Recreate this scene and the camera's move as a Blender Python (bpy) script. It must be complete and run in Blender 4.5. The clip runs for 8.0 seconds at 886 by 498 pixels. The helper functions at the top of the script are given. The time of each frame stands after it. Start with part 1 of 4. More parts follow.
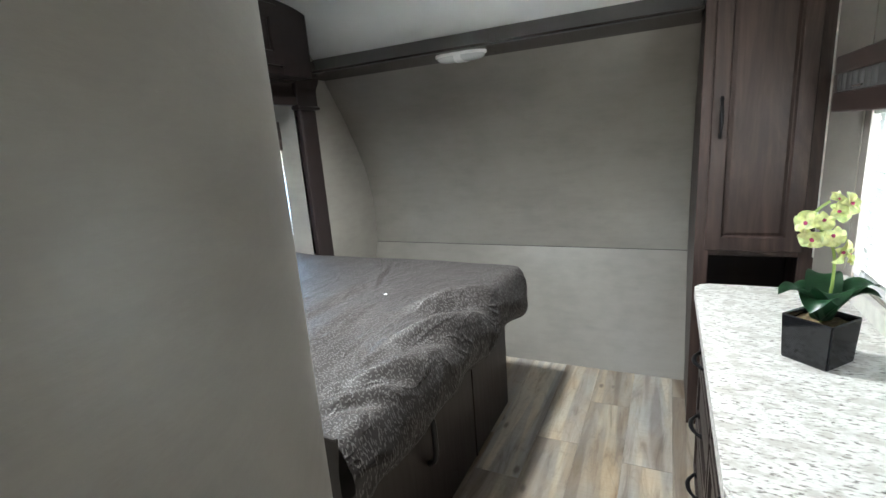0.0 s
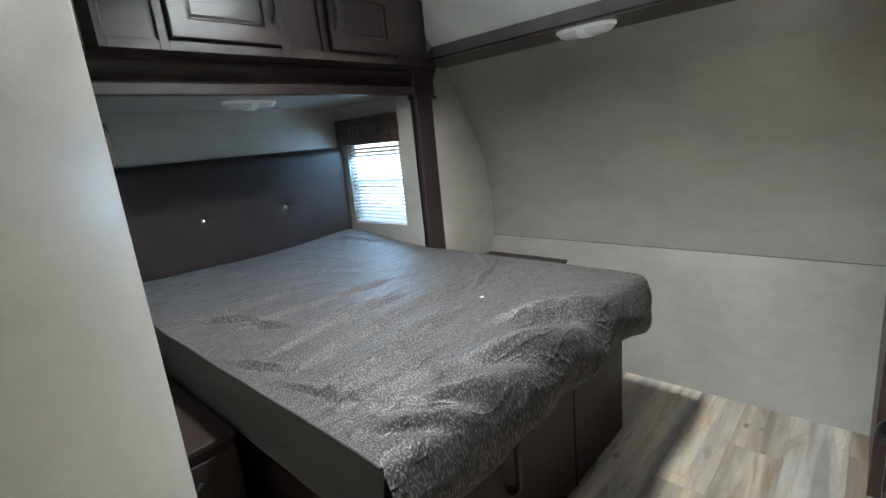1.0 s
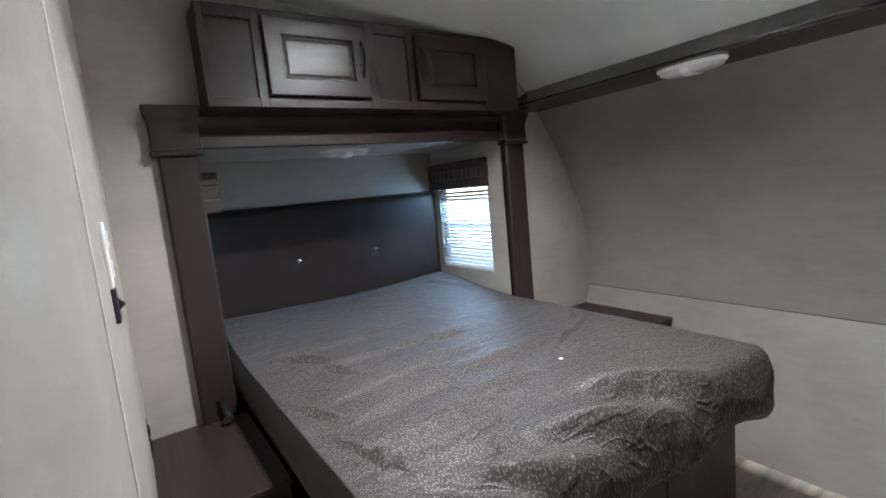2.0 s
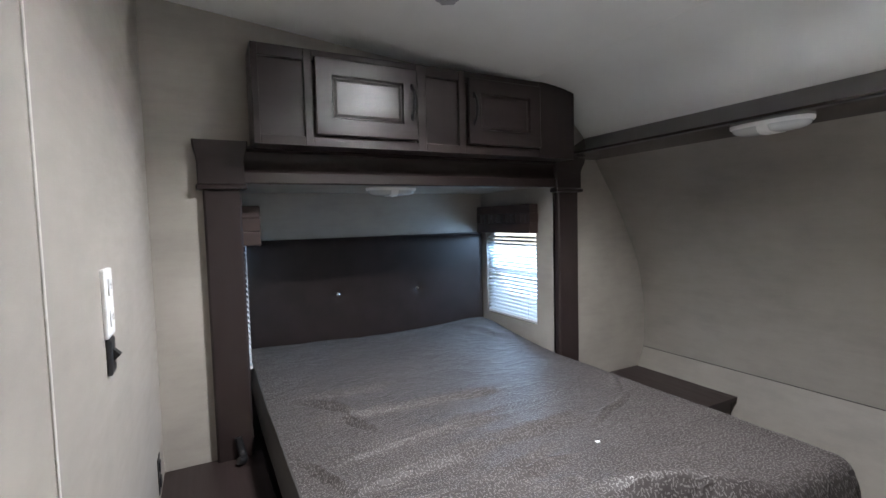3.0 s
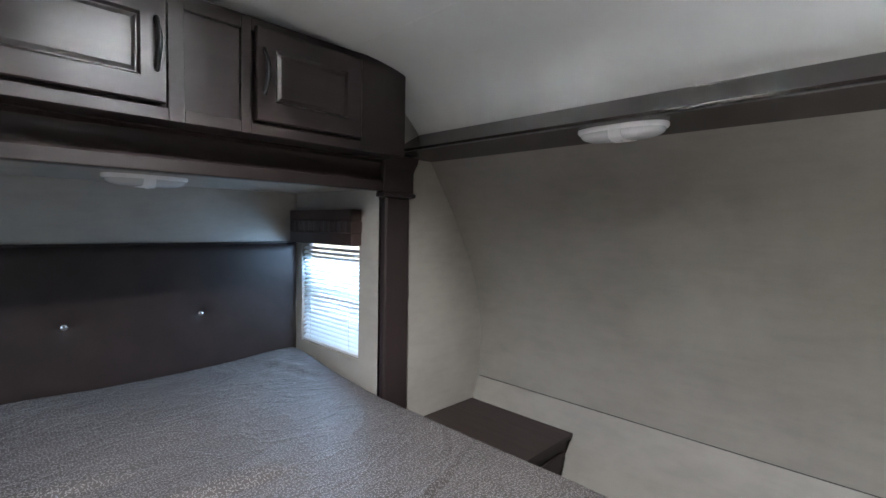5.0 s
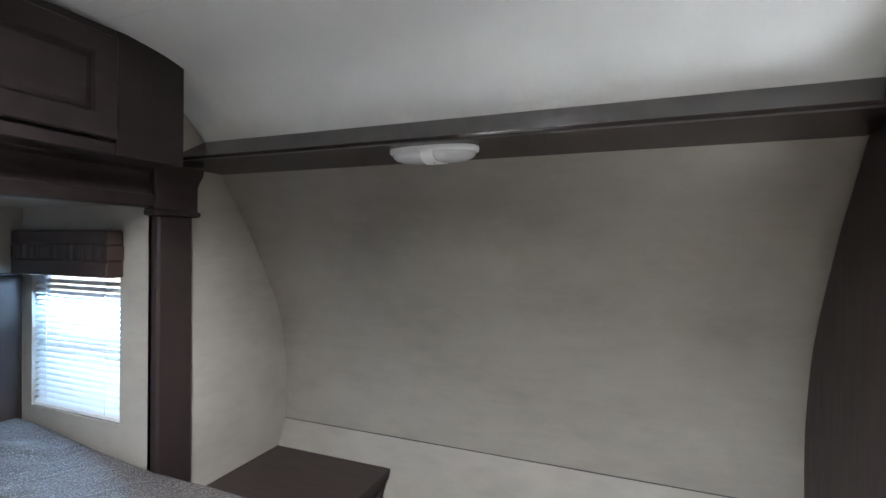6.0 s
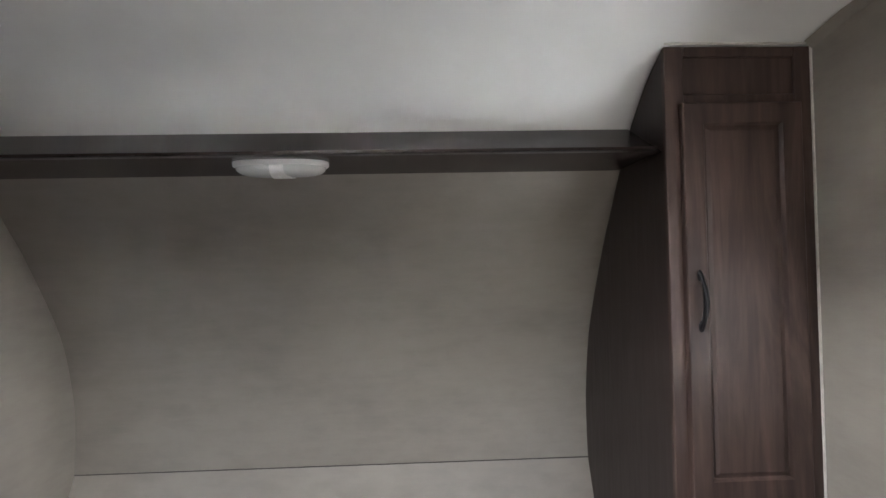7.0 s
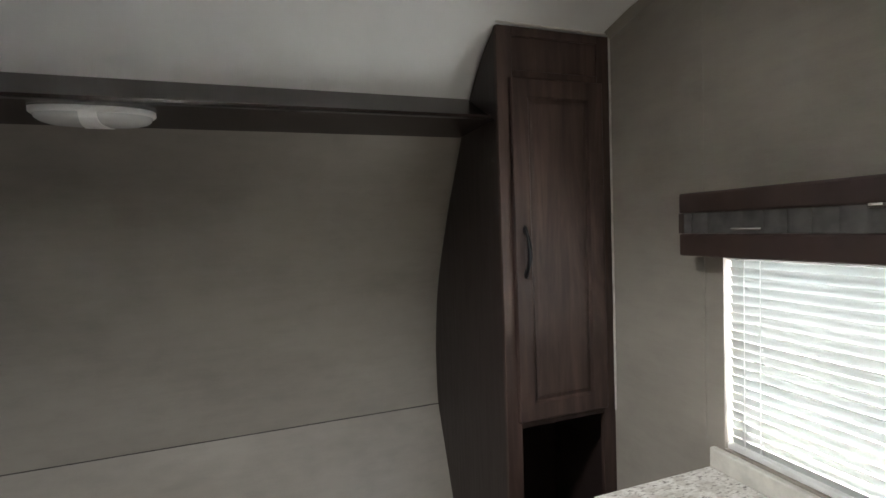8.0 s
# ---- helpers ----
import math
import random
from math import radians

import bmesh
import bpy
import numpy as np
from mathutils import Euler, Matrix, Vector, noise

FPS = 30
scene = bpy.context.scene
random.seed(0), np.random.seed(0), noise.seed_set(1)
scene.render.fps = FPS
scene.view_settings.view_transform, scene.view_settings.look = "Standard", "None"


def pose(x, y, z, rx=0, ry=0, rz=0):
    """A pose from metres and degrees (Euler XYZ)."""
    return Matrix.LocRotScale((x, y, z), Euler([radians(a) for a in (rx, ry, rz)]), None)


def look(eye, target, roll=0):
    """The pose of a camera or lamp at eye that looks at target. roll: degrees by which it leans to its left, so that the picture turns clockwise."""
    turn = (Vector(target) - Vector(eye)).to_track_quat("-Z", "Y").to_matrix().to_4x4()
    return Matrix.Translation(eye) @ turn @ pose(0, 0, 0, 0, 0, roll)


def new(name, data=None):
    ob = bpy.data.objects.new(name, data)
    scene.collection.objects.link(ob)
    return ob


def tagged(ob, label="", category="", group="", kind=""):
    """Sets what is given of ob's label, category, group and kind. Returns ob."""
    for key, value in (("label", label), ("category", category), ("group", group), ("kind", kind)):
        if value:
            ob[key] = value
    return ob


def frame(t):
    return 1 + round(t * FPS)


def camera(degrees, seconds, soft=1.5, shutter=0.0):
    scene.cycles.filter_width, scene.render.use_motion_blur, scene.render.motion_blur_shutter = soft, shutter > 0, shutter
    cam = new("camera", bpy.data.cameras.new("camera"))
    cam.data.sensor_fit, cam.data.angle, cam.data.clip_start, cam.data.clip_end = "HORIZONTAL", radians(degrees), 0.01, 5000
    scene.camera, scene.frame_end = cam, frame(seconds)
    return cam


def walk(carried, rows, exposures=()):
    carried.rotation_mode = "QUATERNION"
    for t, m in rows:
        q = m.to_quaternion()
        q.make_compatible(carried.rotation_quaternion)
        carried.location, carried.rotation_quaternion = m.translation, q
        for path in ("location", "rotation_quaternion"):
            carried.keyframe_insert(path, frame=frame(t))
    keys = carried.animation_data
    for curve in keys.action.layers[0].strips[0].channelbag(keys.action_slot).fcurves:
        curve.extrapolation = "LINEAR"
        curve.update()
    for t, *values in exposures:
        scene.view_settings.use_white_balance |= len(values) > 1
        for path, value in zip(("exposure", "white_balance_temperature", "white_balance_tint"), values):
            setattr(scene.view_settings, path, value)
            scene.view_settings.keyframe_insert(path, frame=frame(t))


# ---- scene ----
cam = camera(87.0, 8.0)
PATH = [
    (0, (-0.138, 0.115, 1.342), (-1.0, 1.862, 0.885), -4.4),
    (0.5, (-0.111, 0.233, 1.314), (-1.234, 1.826, 0.865), -5.2),
    (1, (-0.106, 0.335, 1.344), (-1.445, 1.747, 0.881), -5.6),
    (1.5, (-0.09, 0.403, 1.351), (-1.632, 1.628, 1.004), -6.0),
    (2, (-0.098, 0.479, 1.363), (-1.741, 1.589, 1.103), -5.5),
    (3.5, (-0.216, 0.661, 1.448), (-2.006, 1.548, 1.363), -0.2),
    (4, (-0.318, 0.744, 1.446), (-2.065, 1.714, 1.356), 1.1),
    (4.2, (-0.356, 0.796, 1.447), (-2.056, 1.842, 1.354), 1.5),
    (5.3, (-0.509, 1.093, 1.446), (-1.749, 2.661, 1.362), 0.7),
    (5.5, (-0.523, 1.131, 1.449), (-1.649, 2.783, 1.385), 0.6),
    (6, (-0.563, 1.155, 1.471), (-1.297, 3.015, 1.457), 0.6),
    (6.5, (-0.628, 1.109, 1.476), (-0.962, 3.081, 1.503), -0.6),
    (7, (-0.673, 1.052, 1.471), (-0.601, 3.051, 1.505), -1.2),
    (7.5, (-0.652, 1.019, 1.441), (-0.308, 2.989, 1.417), -1.7),
    (8, (-0.656, 0.997, 1.425), (-0.004, 2.886, 1.334), -2.1),
]
EXPOSURES = [
    (0.0, 4.35, 6400, 6.5), (0.5, 4.35, 6400, 4.0), (1.0, 4.35, 6350, 6.0), (1.5, 4.15, 6400, 9.5), (2.0, 4.1, 6450, 12.0), (3.5, 3.92, 6550, 16.5),
    (4.0, 3.87, 6500, 17.0), (5.5, 4.52, 6400, 13.0), (6.0, 4.55, 6400, 13.0), (6.5, 4.48, 6550, 14.0), (7.0, 4.36, 6650, 15.0), (8.0, 3.55, 7000, 12.5),
]
walk(cam, [(t, look(eye, target, roll)) for t, eye, target, roll in PATH], EXPOSURES)

# ---------------------------------------------------------------- world, sun, lamps
SUN_ELEV, SUN_ROT = 65.0, 78.0
world = bpy.data.worlds.new("sky")
scene.world = world
world.use_nodes = True
wn = world.node_tree
sky = wn.nodes.new("ShaderNodeTexSky")
sky.sky_type, sky.sun_disc = "NISHITA", False
sky.sun_elevation, sky.sun_rotation = radians(SUN_ELEV), radians(SUN_ROT)
wn.links.new(sky.outputs[0], wn.nodes["Background"].inputs[0])
wn.nodes["Background"].inputs[1].default_value = 0.08

sun = new("sun", bpy.data.lights.new("sun", "SUN"))
sun.data.energy, sun.data.angle, sun.data.color = 3.4, radians(0.5), (1.0, 0.95, 0.88)
az, el = radians(SUN_ROT), radians(SUN_ELEV)
sun_dir = Vector((math.sin(az) * math.cos(el), math.cos(az) * math.cos(el), math.sin(el)))
sun.matrix_world = look(sun_dir * 30, (0, 0, 0))


def window_light(name, eye, target, w, h, power):
    """Daylight that comes in through one opening."""
    lamp = new(name, bpy.data.lights.new(name, "AREA"))
    lamp.data.shape, lamp.data.size, lamp.data.size_y = "RECTANGLE", w, h
    lamp.data.energy, lamp.data.color = power, (0.84, 0.93, 1.0)
    lamp.matrix_world = look(eye, target)
    return lamp


window_light("daylight_dresser_window", (0.43, 1.42, 1.09), (-1, 1.42, 1.0), 0.84, 0.44, 1.6)
window_light("daylight_bed_window", (-2.47, 2.33, 1.14), (-2.47, 1.6, 0.80), 0.48, 0.48, 0.60)
window_light("daylight_bed_window", (-2.47, 0.67, 1.14), (-2.47, 1.4, 0.80), 0.48, 0.48, 0.12)

# added lamp in the unseen doorway behind, tilted up to lift the ceiling
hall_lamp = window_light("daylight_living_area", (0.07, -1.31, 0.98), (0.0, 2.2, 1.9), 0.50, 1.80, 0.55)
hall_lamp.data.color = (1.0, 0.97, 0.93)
for lamp in bpy.data.lights:
    if lamp.name.startswith("daylight_bed_window"):
        lamp.color = (0.38, 0.66, 1.0)
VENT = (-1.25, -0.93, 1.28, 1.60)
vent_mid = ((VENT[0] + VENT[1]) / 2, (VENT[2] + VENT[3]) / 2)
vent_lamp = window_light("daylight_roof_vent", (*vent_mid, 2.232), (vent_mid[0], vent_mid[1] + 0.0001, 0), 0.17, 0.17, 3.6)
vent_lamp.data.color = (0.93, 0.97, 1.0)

# ---------------------------------------------------------------- mesh helpers


def part(name, bm, material, parent=None, label="", smooth=False):
    """Links a bmesh as one mesh object, under a thing or a part when one is given."""
    me = bpy.data.meshes.new(name)
    bmesh.ops.recalc_face_normals(bm, faces=bm.faces[:])
    bm.to_mesh(me)
    bm.free()
    for m in material if isinstance(material, (list, tuple)) else [material]:
        me.materials.append(m)
    if smooth:
        for p in me.polygons:
            p.use_smooth = True
        me.set_sharp_from_angle(angle=radians(38))
    ob = new(name, me)
    if parent is not None:
        under(ob, parent)
    if label:
        ob["label"] = label
    return ob


def under(ob, parent):
    ob.parent = parent
    m = Matrix.Identity(4)
    up = parent
    while up is not None:
        m = up.matrix_basis @ m if up.parent is None else up.matrix_parent_inverse @ up.matrix_basis @ m
        up = up.parent
    ob.matrix_parent_inverse = m.inverted()
    return ob


def thing(name, at, label, category, group="", kind=""):
    ob = new(name)
    ob.empty_display_size = 0.05
    ob.matrix_basis = Matrix.Translation(at)
    return tagged(ob, label, category, group, kind)


def add_box(bm, lo, hi, bevel=0.0, seg=2):
    r = bmesh.ops.create_cube(bm, size=1.0)
    vs = r["verts"]
    for v in vs:
        v.co = Vector([(lo[i] + hi[i]) / 2 + v.co[i] * (hi[i] - lo[i]) for i in range(3)])
    if bevel > 0:
        es = list({e for v in vs for e in v.link_edges})
        bmesh.ops.bevel(bm, geom=es, offset=bevel, segments=seg, affect="EDGES", profile=0.5)
    return vs


def box(lo, hi, bevel=0.0, seg=2):
    bm = bmesh.new()
    add_box(bm, lo, hi, bevel, seg)
    return bm


def prism(points, axis, a, b, bm=None, bevel=0.0):
    """A solid from a closed outline of (u, v) in the plane across the axis, from a to b along it. u, v follow the axes' order."""
    bm = bm or bmesh.new()

    def at(u, v, w):
        return {"x": (w, u, v), "y": (u, w, v), "z": (u, v, w)}[axis]
    lo = [bm.verts.new(at(u, v, a)) for u, v in points]
    hi = [bm.verts.new(at(u, v, b)) for u, v in points]
    n = len(points)
    fs = [bm.faces.new(lo[::-1]), bm.faces.new(hi)]
    for i in range(n):
        fs.append(bm.faces.new((lo[i], lo[(i + 1) % n], hi[(i + 1) % n], hi[i])))
    if bevel:
        bmesh.ops.bevel(bm, geom=list(fs[0].edges) + list(fs[1].edges), offset=bevel, segments=2, affect="EDGES")
    return bm


def wall_with_hole(axis, a, b, u0, u1, v0, v1, hole):
    """A wall slab between a and b along its axis with one rectangular opening (u0, u1, v0, v1)."""
    bm = bmesh.new()
    h0, h1, k0, k1 = hole

    def slab(p, q, r, s):
        lo, hi = ((a, p, r), (b, q, s)) if axis == "x" else ((p, a, r), (q, b, s))
        add_box(bm, lo, hi)
    slab(u0, h0, v0, v1)
    slab(h1, u1, v0, v1)
    slab(h0, h1, v0, k0)
    slab(h0, h1, k1, v1)
    return bm


def tube(points, radius, sides=10, bm=None, taper=None):
    """A round rod along points, with capped ends."""
    bm = bm or bmesh.new()
    pts = [Vector(p) for p in points]
    rings, side = [], None
    for i, p in enumerate(pts):
        d = (pts[min(i + 1, len(pts) - 1)] - pts[max(i - 1, 0)]).normalized()
        ref = side if side is not None else (Vector((0, 0, 1)) if abs(d.z) < 0.9 else Vector((1, 0, 0)))
        side = (ref - d * ref.dot(d)).normalized()
        up = d.cross(side)
        r = radius * (taper[i] if taper else 1)
        rings.append([bm.verts.new(p + r * (math.cos(k) * side + math.sin(k) * up)) for k in [2 * math.pi * j / sides for j in range(sides)]])
    for ra, rb in zip(rings, rings[1:]):
        for j in range(sides):
            bm.faces.new((ra[j], ra[(j + 1) % sides], rb[(j + 1) % sides], rb[j]))
    bm.faces.new(rings[0][::-1])
    bm.faces.new(rings[-1])
    return bm


def smoothstep(a, b, v):
    k = min(1.0, max(0.0, (v - a) / (b - a)))
    return k * k * (3 - 2 * k)


def spline(points, n):
    """A smooth line through points (Catmull-Rom), n steps to each span."""
    out = []
    for i in range(len(points) - 1):
        p = [Vector(points[min(max(i + k, 0), len(points) - 1)]) for k in (-1, 0, 1, 2)]
        for j in range(n):
            t = j / n
            out.append(0.5 * (2 * p[1] + (p[2] - p[0]) * t + (2 * p[0] - 5 * p[1] + 4 * p[2] - p[3]) * t * t + (3 * p[1] - p[0] - 3 * p[2] + p[3]) * t ** 3))
    out.append(Vector(points[-1]))
    return [tuple(v) for v in out]


# ---------------------------------------------------------------- materials


class Nodes:
    """A short way to write a node material."""

    def __init__(self, name):
        self.mat = bpy.data.materials.new(name)
        self.mat.use_nodes = True
        self.t = self.mat.node_tree
        self.bsdf = self.t.nodes["Principled BSDF"]

    def put(self, socket, value):
        if isinstance(value, bpy.types.NodeSocket):
            self.t.links.new(value, socket)
        elif isinstance(value, tuple) and len(value) == 3 and socket.type == "RGBA":
            socket.default_value = (*value, 1)
        else:
            socket.default_value = value

    def node(self, kind, out=0, inputs=None, **props):
        n = self.t.nodes.new("ShaderNode" + kind)
        for k, v in props.items():
            setattr(n, k, v)
        for k, v in (inputs or {}).items():
            self.put(n.inputs[k], v)
        return n.outputs[out]

    def coords(self, scale=(1, 1, 1), rot=(0, 0, 0), kind="Object"):
        c = self.t.nodes.new("ShaderNodeTexCoord").outputs[kind]
        return self.node("Mapping", inputs={"Vector": c, "Scale": scale, "Rotation": rot})

    def noise(self, vec, scale, detail=4.0, rough=0.55, out=0, distort=0.0):
        return self.node("TexNoise", out, {"Vector": vec, "Scale": scale, "Detail": detail, "Roughness": rough, "Distortion": distort})

    def ramp(self, fac, *stops):
        n = self.t.nodes.new("ShaderNodeValToRGB")
        e = n.color_ramp.elements
        while len(e) < len(stops):
            e.new(0.5)
        for el_, (p, c) in zip(e, stops):
            el_.position, el_.color = p, (*c, 1) if isinstance(c, tuple) else (c, c, c, 1)
        self.put(n.inputs[0], fac)
        return n.outputs[0]

    def mix(self, fac, a, b, mode="MIX"):
        n = self.t.nodes.new("ShaderNodeMix")
        n.data_type, n.blend_type = "RGBA", mode
        for i, v in ((0, fac), (6, a), (7, b)):
            self.put(n.inputs[i], v)
        return n.outputs[2]

    def math(self, op, a, b=0.0):
        n = self.t.nodes.new("ShaderNodeMath")
        n.operation = op
        self.put(n.inputs[0], a)
        self.put(n.inputs[1], b)
        return n.outputs[0]

    def bump(self, height, strength=0.3, dist=0.002, under=None):
        ins = {"Height": height, "Strength": strength, "Distance": dist}
        if under is not None:
            ins["Normal"] = under
        return self.node("Bump", inputs=ins)

    def done(self, color, rough=0.5, normal=None, **more):
        self.put(self.bsdf.inputs["Base Color"], color)
        self.put(self.bsdf.inputs["Roughness"], rough)
        if normal is not None:
            self.put(self.bsdf.inputs["Normal"], normal)
        for k, v in more.items():
            self.put(self.bsdf.inputs[k.replace("_", " ")], v)
        return self.mat


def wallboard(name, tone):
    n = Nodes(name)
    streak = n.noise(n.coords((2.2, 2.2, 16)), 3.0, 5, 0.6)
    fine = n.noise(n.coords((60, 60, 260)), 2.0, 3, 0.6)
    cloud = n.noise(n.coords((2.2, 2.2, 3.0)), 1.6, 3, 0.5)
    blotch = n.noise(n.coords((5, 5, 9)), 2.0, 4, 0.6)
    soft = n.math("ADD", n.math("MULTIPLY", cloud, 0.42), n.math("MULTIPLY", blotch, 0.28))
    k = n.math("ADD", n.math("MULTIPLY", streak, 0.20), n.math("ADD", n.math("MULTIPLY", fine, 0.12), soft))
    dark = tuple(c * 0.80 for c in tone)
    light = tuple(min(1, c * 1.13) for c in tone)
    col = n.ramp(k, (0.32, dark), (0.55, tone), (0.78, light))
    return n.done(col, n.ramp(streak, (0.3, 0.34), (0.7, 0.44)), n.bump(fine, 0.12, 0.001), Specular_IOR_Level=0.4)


def dark_wood(name, tone, axis="z", rough=0.36, figure=1.0):
    n = Nodes(name)
    s = {"x": (2.2, 40, 40), "y": (40, 2.2, 40), "z": (40, 40, 2.2)}[axis]
    warp = {"x": (1, 7, 7), "y": (7, 1, 7), "z": (7, 7, 1)}[axis]
    grain = n.noise(n.coords(s), 1.6, 6, 0.65, distort=0.6)
    flame = n.noise(n.coords(warp), 1.3, 4, 0.6, distort=1.8)
    k = n.math("ADD", n.math("MULTIPLY", grain, 0.34), n.math("MULTIPLY", flame, 0.70))
    col = n.ramp(k, (0.34, tuple(c * (1 - 0.22 * figure) for c in tone)), (0.52, tone), (0.74, tuple(c * (1 + 0.38 * figure) for c in tone)))
    return n.done(col, n.ramp(grain, (0.3, rough - (0.03 if rough > 0.3 else 0.0)), (0.7, rough + (0.10 if rough > 0.3 else 0.0))), n.bump(grain, 0.12 if rough > 0.3 else 0.004, 0.0006), Specular_IOR_Level=0.32)


def plain(name, color, rough=0.5, spread=0.12, scale=25.0, **more):
    n = Nodes(name)
    v = n.noise(n.coords(), scale, 4)
    lo, hi = tuple(c * (1 - spread) for c in color), tuple(min(1, c * (1 + spread)) for c in color)
    fine = n.noise(n.coords(), scale * 14, 2)
    return n.done(n.ramp(v, (0.35, lo), (0.65, hi)), rough, n.bump(fine, 0.06, 0.0005), **more)


WALL = wallboard("beige_wallboard", (0.345, 0.316, 0.278))
# same wallboard, with the shade on the nose darkened into its colour
SHADED_NOSE_BOARD = wallboard("shaded_nose_wallboard", (0.246, 0.223, 0.197))
WALL_TRIM = plain("pale_corner_bead", (0.62, 0.60, 0.55), 0.4)
CEILING = plain("white_ceiling_panel", (0.84, 0.845, 0.83), 0.45, 0.03, 3.0)
WOOD = dark_wood("espresso_wood", (0.024, 0.0165, 0.0155), figure=0.5)
WOOD_Y = dark_wood("espresso_wood_crosswise", (0.024, 0.0165, 0.0155), "y", figure=0.5)
WOOD_X = dark_wood("espresso_wood_lengthwise", (0.024, 0.0165, 0.0155), "x", figure=0.5)
BEAM_LAMINATE = dark_wood("smooth_espresso_laminate", (0.026, 0.0185, 0.0175), "x", 0.27, 0.3)
WARDROBE_WOOD = dark_wood("walnut_wood", (0.052, 0.033, 0.028), "z", 0.42, 2.3)
BLACK_METAL = plain("black_bronze_metal", (0.02, 0.02, 0.022), 0.32, 0.1, Metallic=0.7)
BLACK_PLASTIC = plain("black_plastic", (0.015, 0.015, 0.016), 0.35)
WHITE_PLASTIC = plain("white_plastic", (0.80, 0.80, 0.79), 0.35, 0.03)
CHROME = plain("crystal_chrome", (0.75, 0.73, 0.70), 0.16, 0.05, Metallic=1.0)
VINYL = plain("dark_brown_vinyl", (0.022, 0.0145, 0.013), 0.46, 0.15, 8.0, Specular_IOR_Level=0.25)
VALANCE = plain("brown_valance_vinyl", (0.042, 0.025, 0.021), 0.42, 0.15, 10.0)
GREY_BAND = plain("grey_pleated_fabric", (0.085, 0.08, 0.077), 0.7, 0.2, 30.0)
RUBBER = plain("black_rubber", (0.012, 0.012, 0.013), 0.28)
ALUMINIUM = plain("white_window_frame", (0.66, 0.68, 0.70), 0.35, 0.04)


def floor_material():
    n = Nodes("weathered_vinyl_plank")
    rnd = n.t.nodes.new("ShaderNodeObjectInfo").outputs["Random"]
    base = n.coords((1, 1, 1))
    shift = n.node("CombineXYZ", inputs={"X": n.math("MULTIPLY", rnd, 31.0), "Y": n.math("MULTIPLY", rnd, 17.0), "Z": 0.0})
    vec = n.node("VectorMath", inputs={0: base, 1: shift}, operation="ADD")
    stretched = n.node("Mapping", inputs={"Vector": vec, "Scale": (8, 1.1, 1)})
    grain = n.noise(stretched, 2.2, 8, 0.65, distort=1.2)
    patch = n.noise(n.node("Mapping", inputs={"Vector": vec, "Scale": (3, 1.3, 1)}), 2.6, 3, 0.5)
    saw = n.noise(n.node("Mapping", inputs={"Vector": vec, "Scale": (5, 90, 1)}), 1.5, 3, 0.6)
    tan = n.ramp(grain, (0.30, (0.24, 0.17, 0.11)), (0.45, (0.40, 0.31, 0.22)), (0.72, (0.54, 0.46, 0.36)))
    grey = n.ramp(grain, (0.30, (0.22, 0.20, 0.175)), (0.45, (0.36, 0.34, 0.31)), (0.72, (0.47, 0.45, 0.42)))
    greyness = n.math("ADD", n.ramp(rnd, (0.25, 0.0), (0.75, 0.55)), n.ramp(patch, (0.35, 0.0), (0.65, 0.7)))
    col = n.mix(greyness, tan, grey)
    strip = n.noise(n.node("Mapping", inputs={"Vector": vec, "Scale": (4.6, 0.3, 1)}), 2.4, 1, 0.3)
    col = n.mix(1.0, col, n.ramp(strip, (0.40, (0.62, 0.60, 0.60)), (0.44, (0.88, 0.88, 0.90)), (0.54, (0.95, 0.93, 0.90)), (0.57, (1.22, 1.16, 1.05))), "MULTIPLY")
    knot = n.t.nodes.new("ShaderNodeTexVoronoi")
    n.put(knot.inputs["Vector"], n.node("Mapping", inputs={"Vector": vec, "Scale": (9, 4.2, 1)}))
    n.put(knot.inputs["Scale"], 1.0)
    ring = n.math("ADD", knot.outputs["Distance"], n.math("MULTIPLY", grain, 0.14))
    col = n.mix(n.ramp(ring, (0.13, 0.75), (0.21, 0.0)), col, (0.10, 0.075, 0.06))
    flame = n.noise(n.node("Mapping", inputs={"Vector": vec, "Scale": (7, 1.4, 1)}), 1.1, 2, 0.5, distort=2.2)
    wave = n.math("FRACT", n.math("MULTIPLY", flame, 5.0))
    col = n.mix(n.ramp(wave, (0.0, 0.22), (0.12, 0.0), (0.92, 0.0), (1.0, 0.22)), col, (0.17, 0.13, 0.10))
    col = n.mix(n.ramp(saw, (0.5, 0.0), (0.75, 0.22)), col, (0.14, 0.11, 0.09))
    val = n.ramp(rnd, (0.0, 0.74), (1.0, 1.18))
    col = n.mix(1.0, col, val, "MULTIPLY")
    return n.done(col, n.ramp(grain, (0.3, 0.34), (0.7, 0.5)), n.bump(grain, 0.2, 0.001))


def granite_material():
    n = Nodes("speckled_granite_laminate")
    vec = n.coords((60, 150, 100), (0, 0, 0.35))
    streaks = n.noise(vec, 1.0, 4, 0.6)
    blotch = n.noise(n.coords((22, 34, 30), (0, 0, 0.35)), 1.0, 4, 0.6)
    col = n.ramp(streaks, (0.30, (0.06, 0.05, 0.045)), (0.38, (0.24, 0.22, 0.20)), (0.44, (0.66, 0.64, 0.60)), (0.6, (0.80, 0.79, 0.76)))
    col = n.mix(n.ramp(blotch, (0.40, 0.6), (0.52, 0.0)), col, (0.42, 0.385, 0.34))
    return n.done(col, 0.28, n.bump(streaks, 0.04, 0.0004))


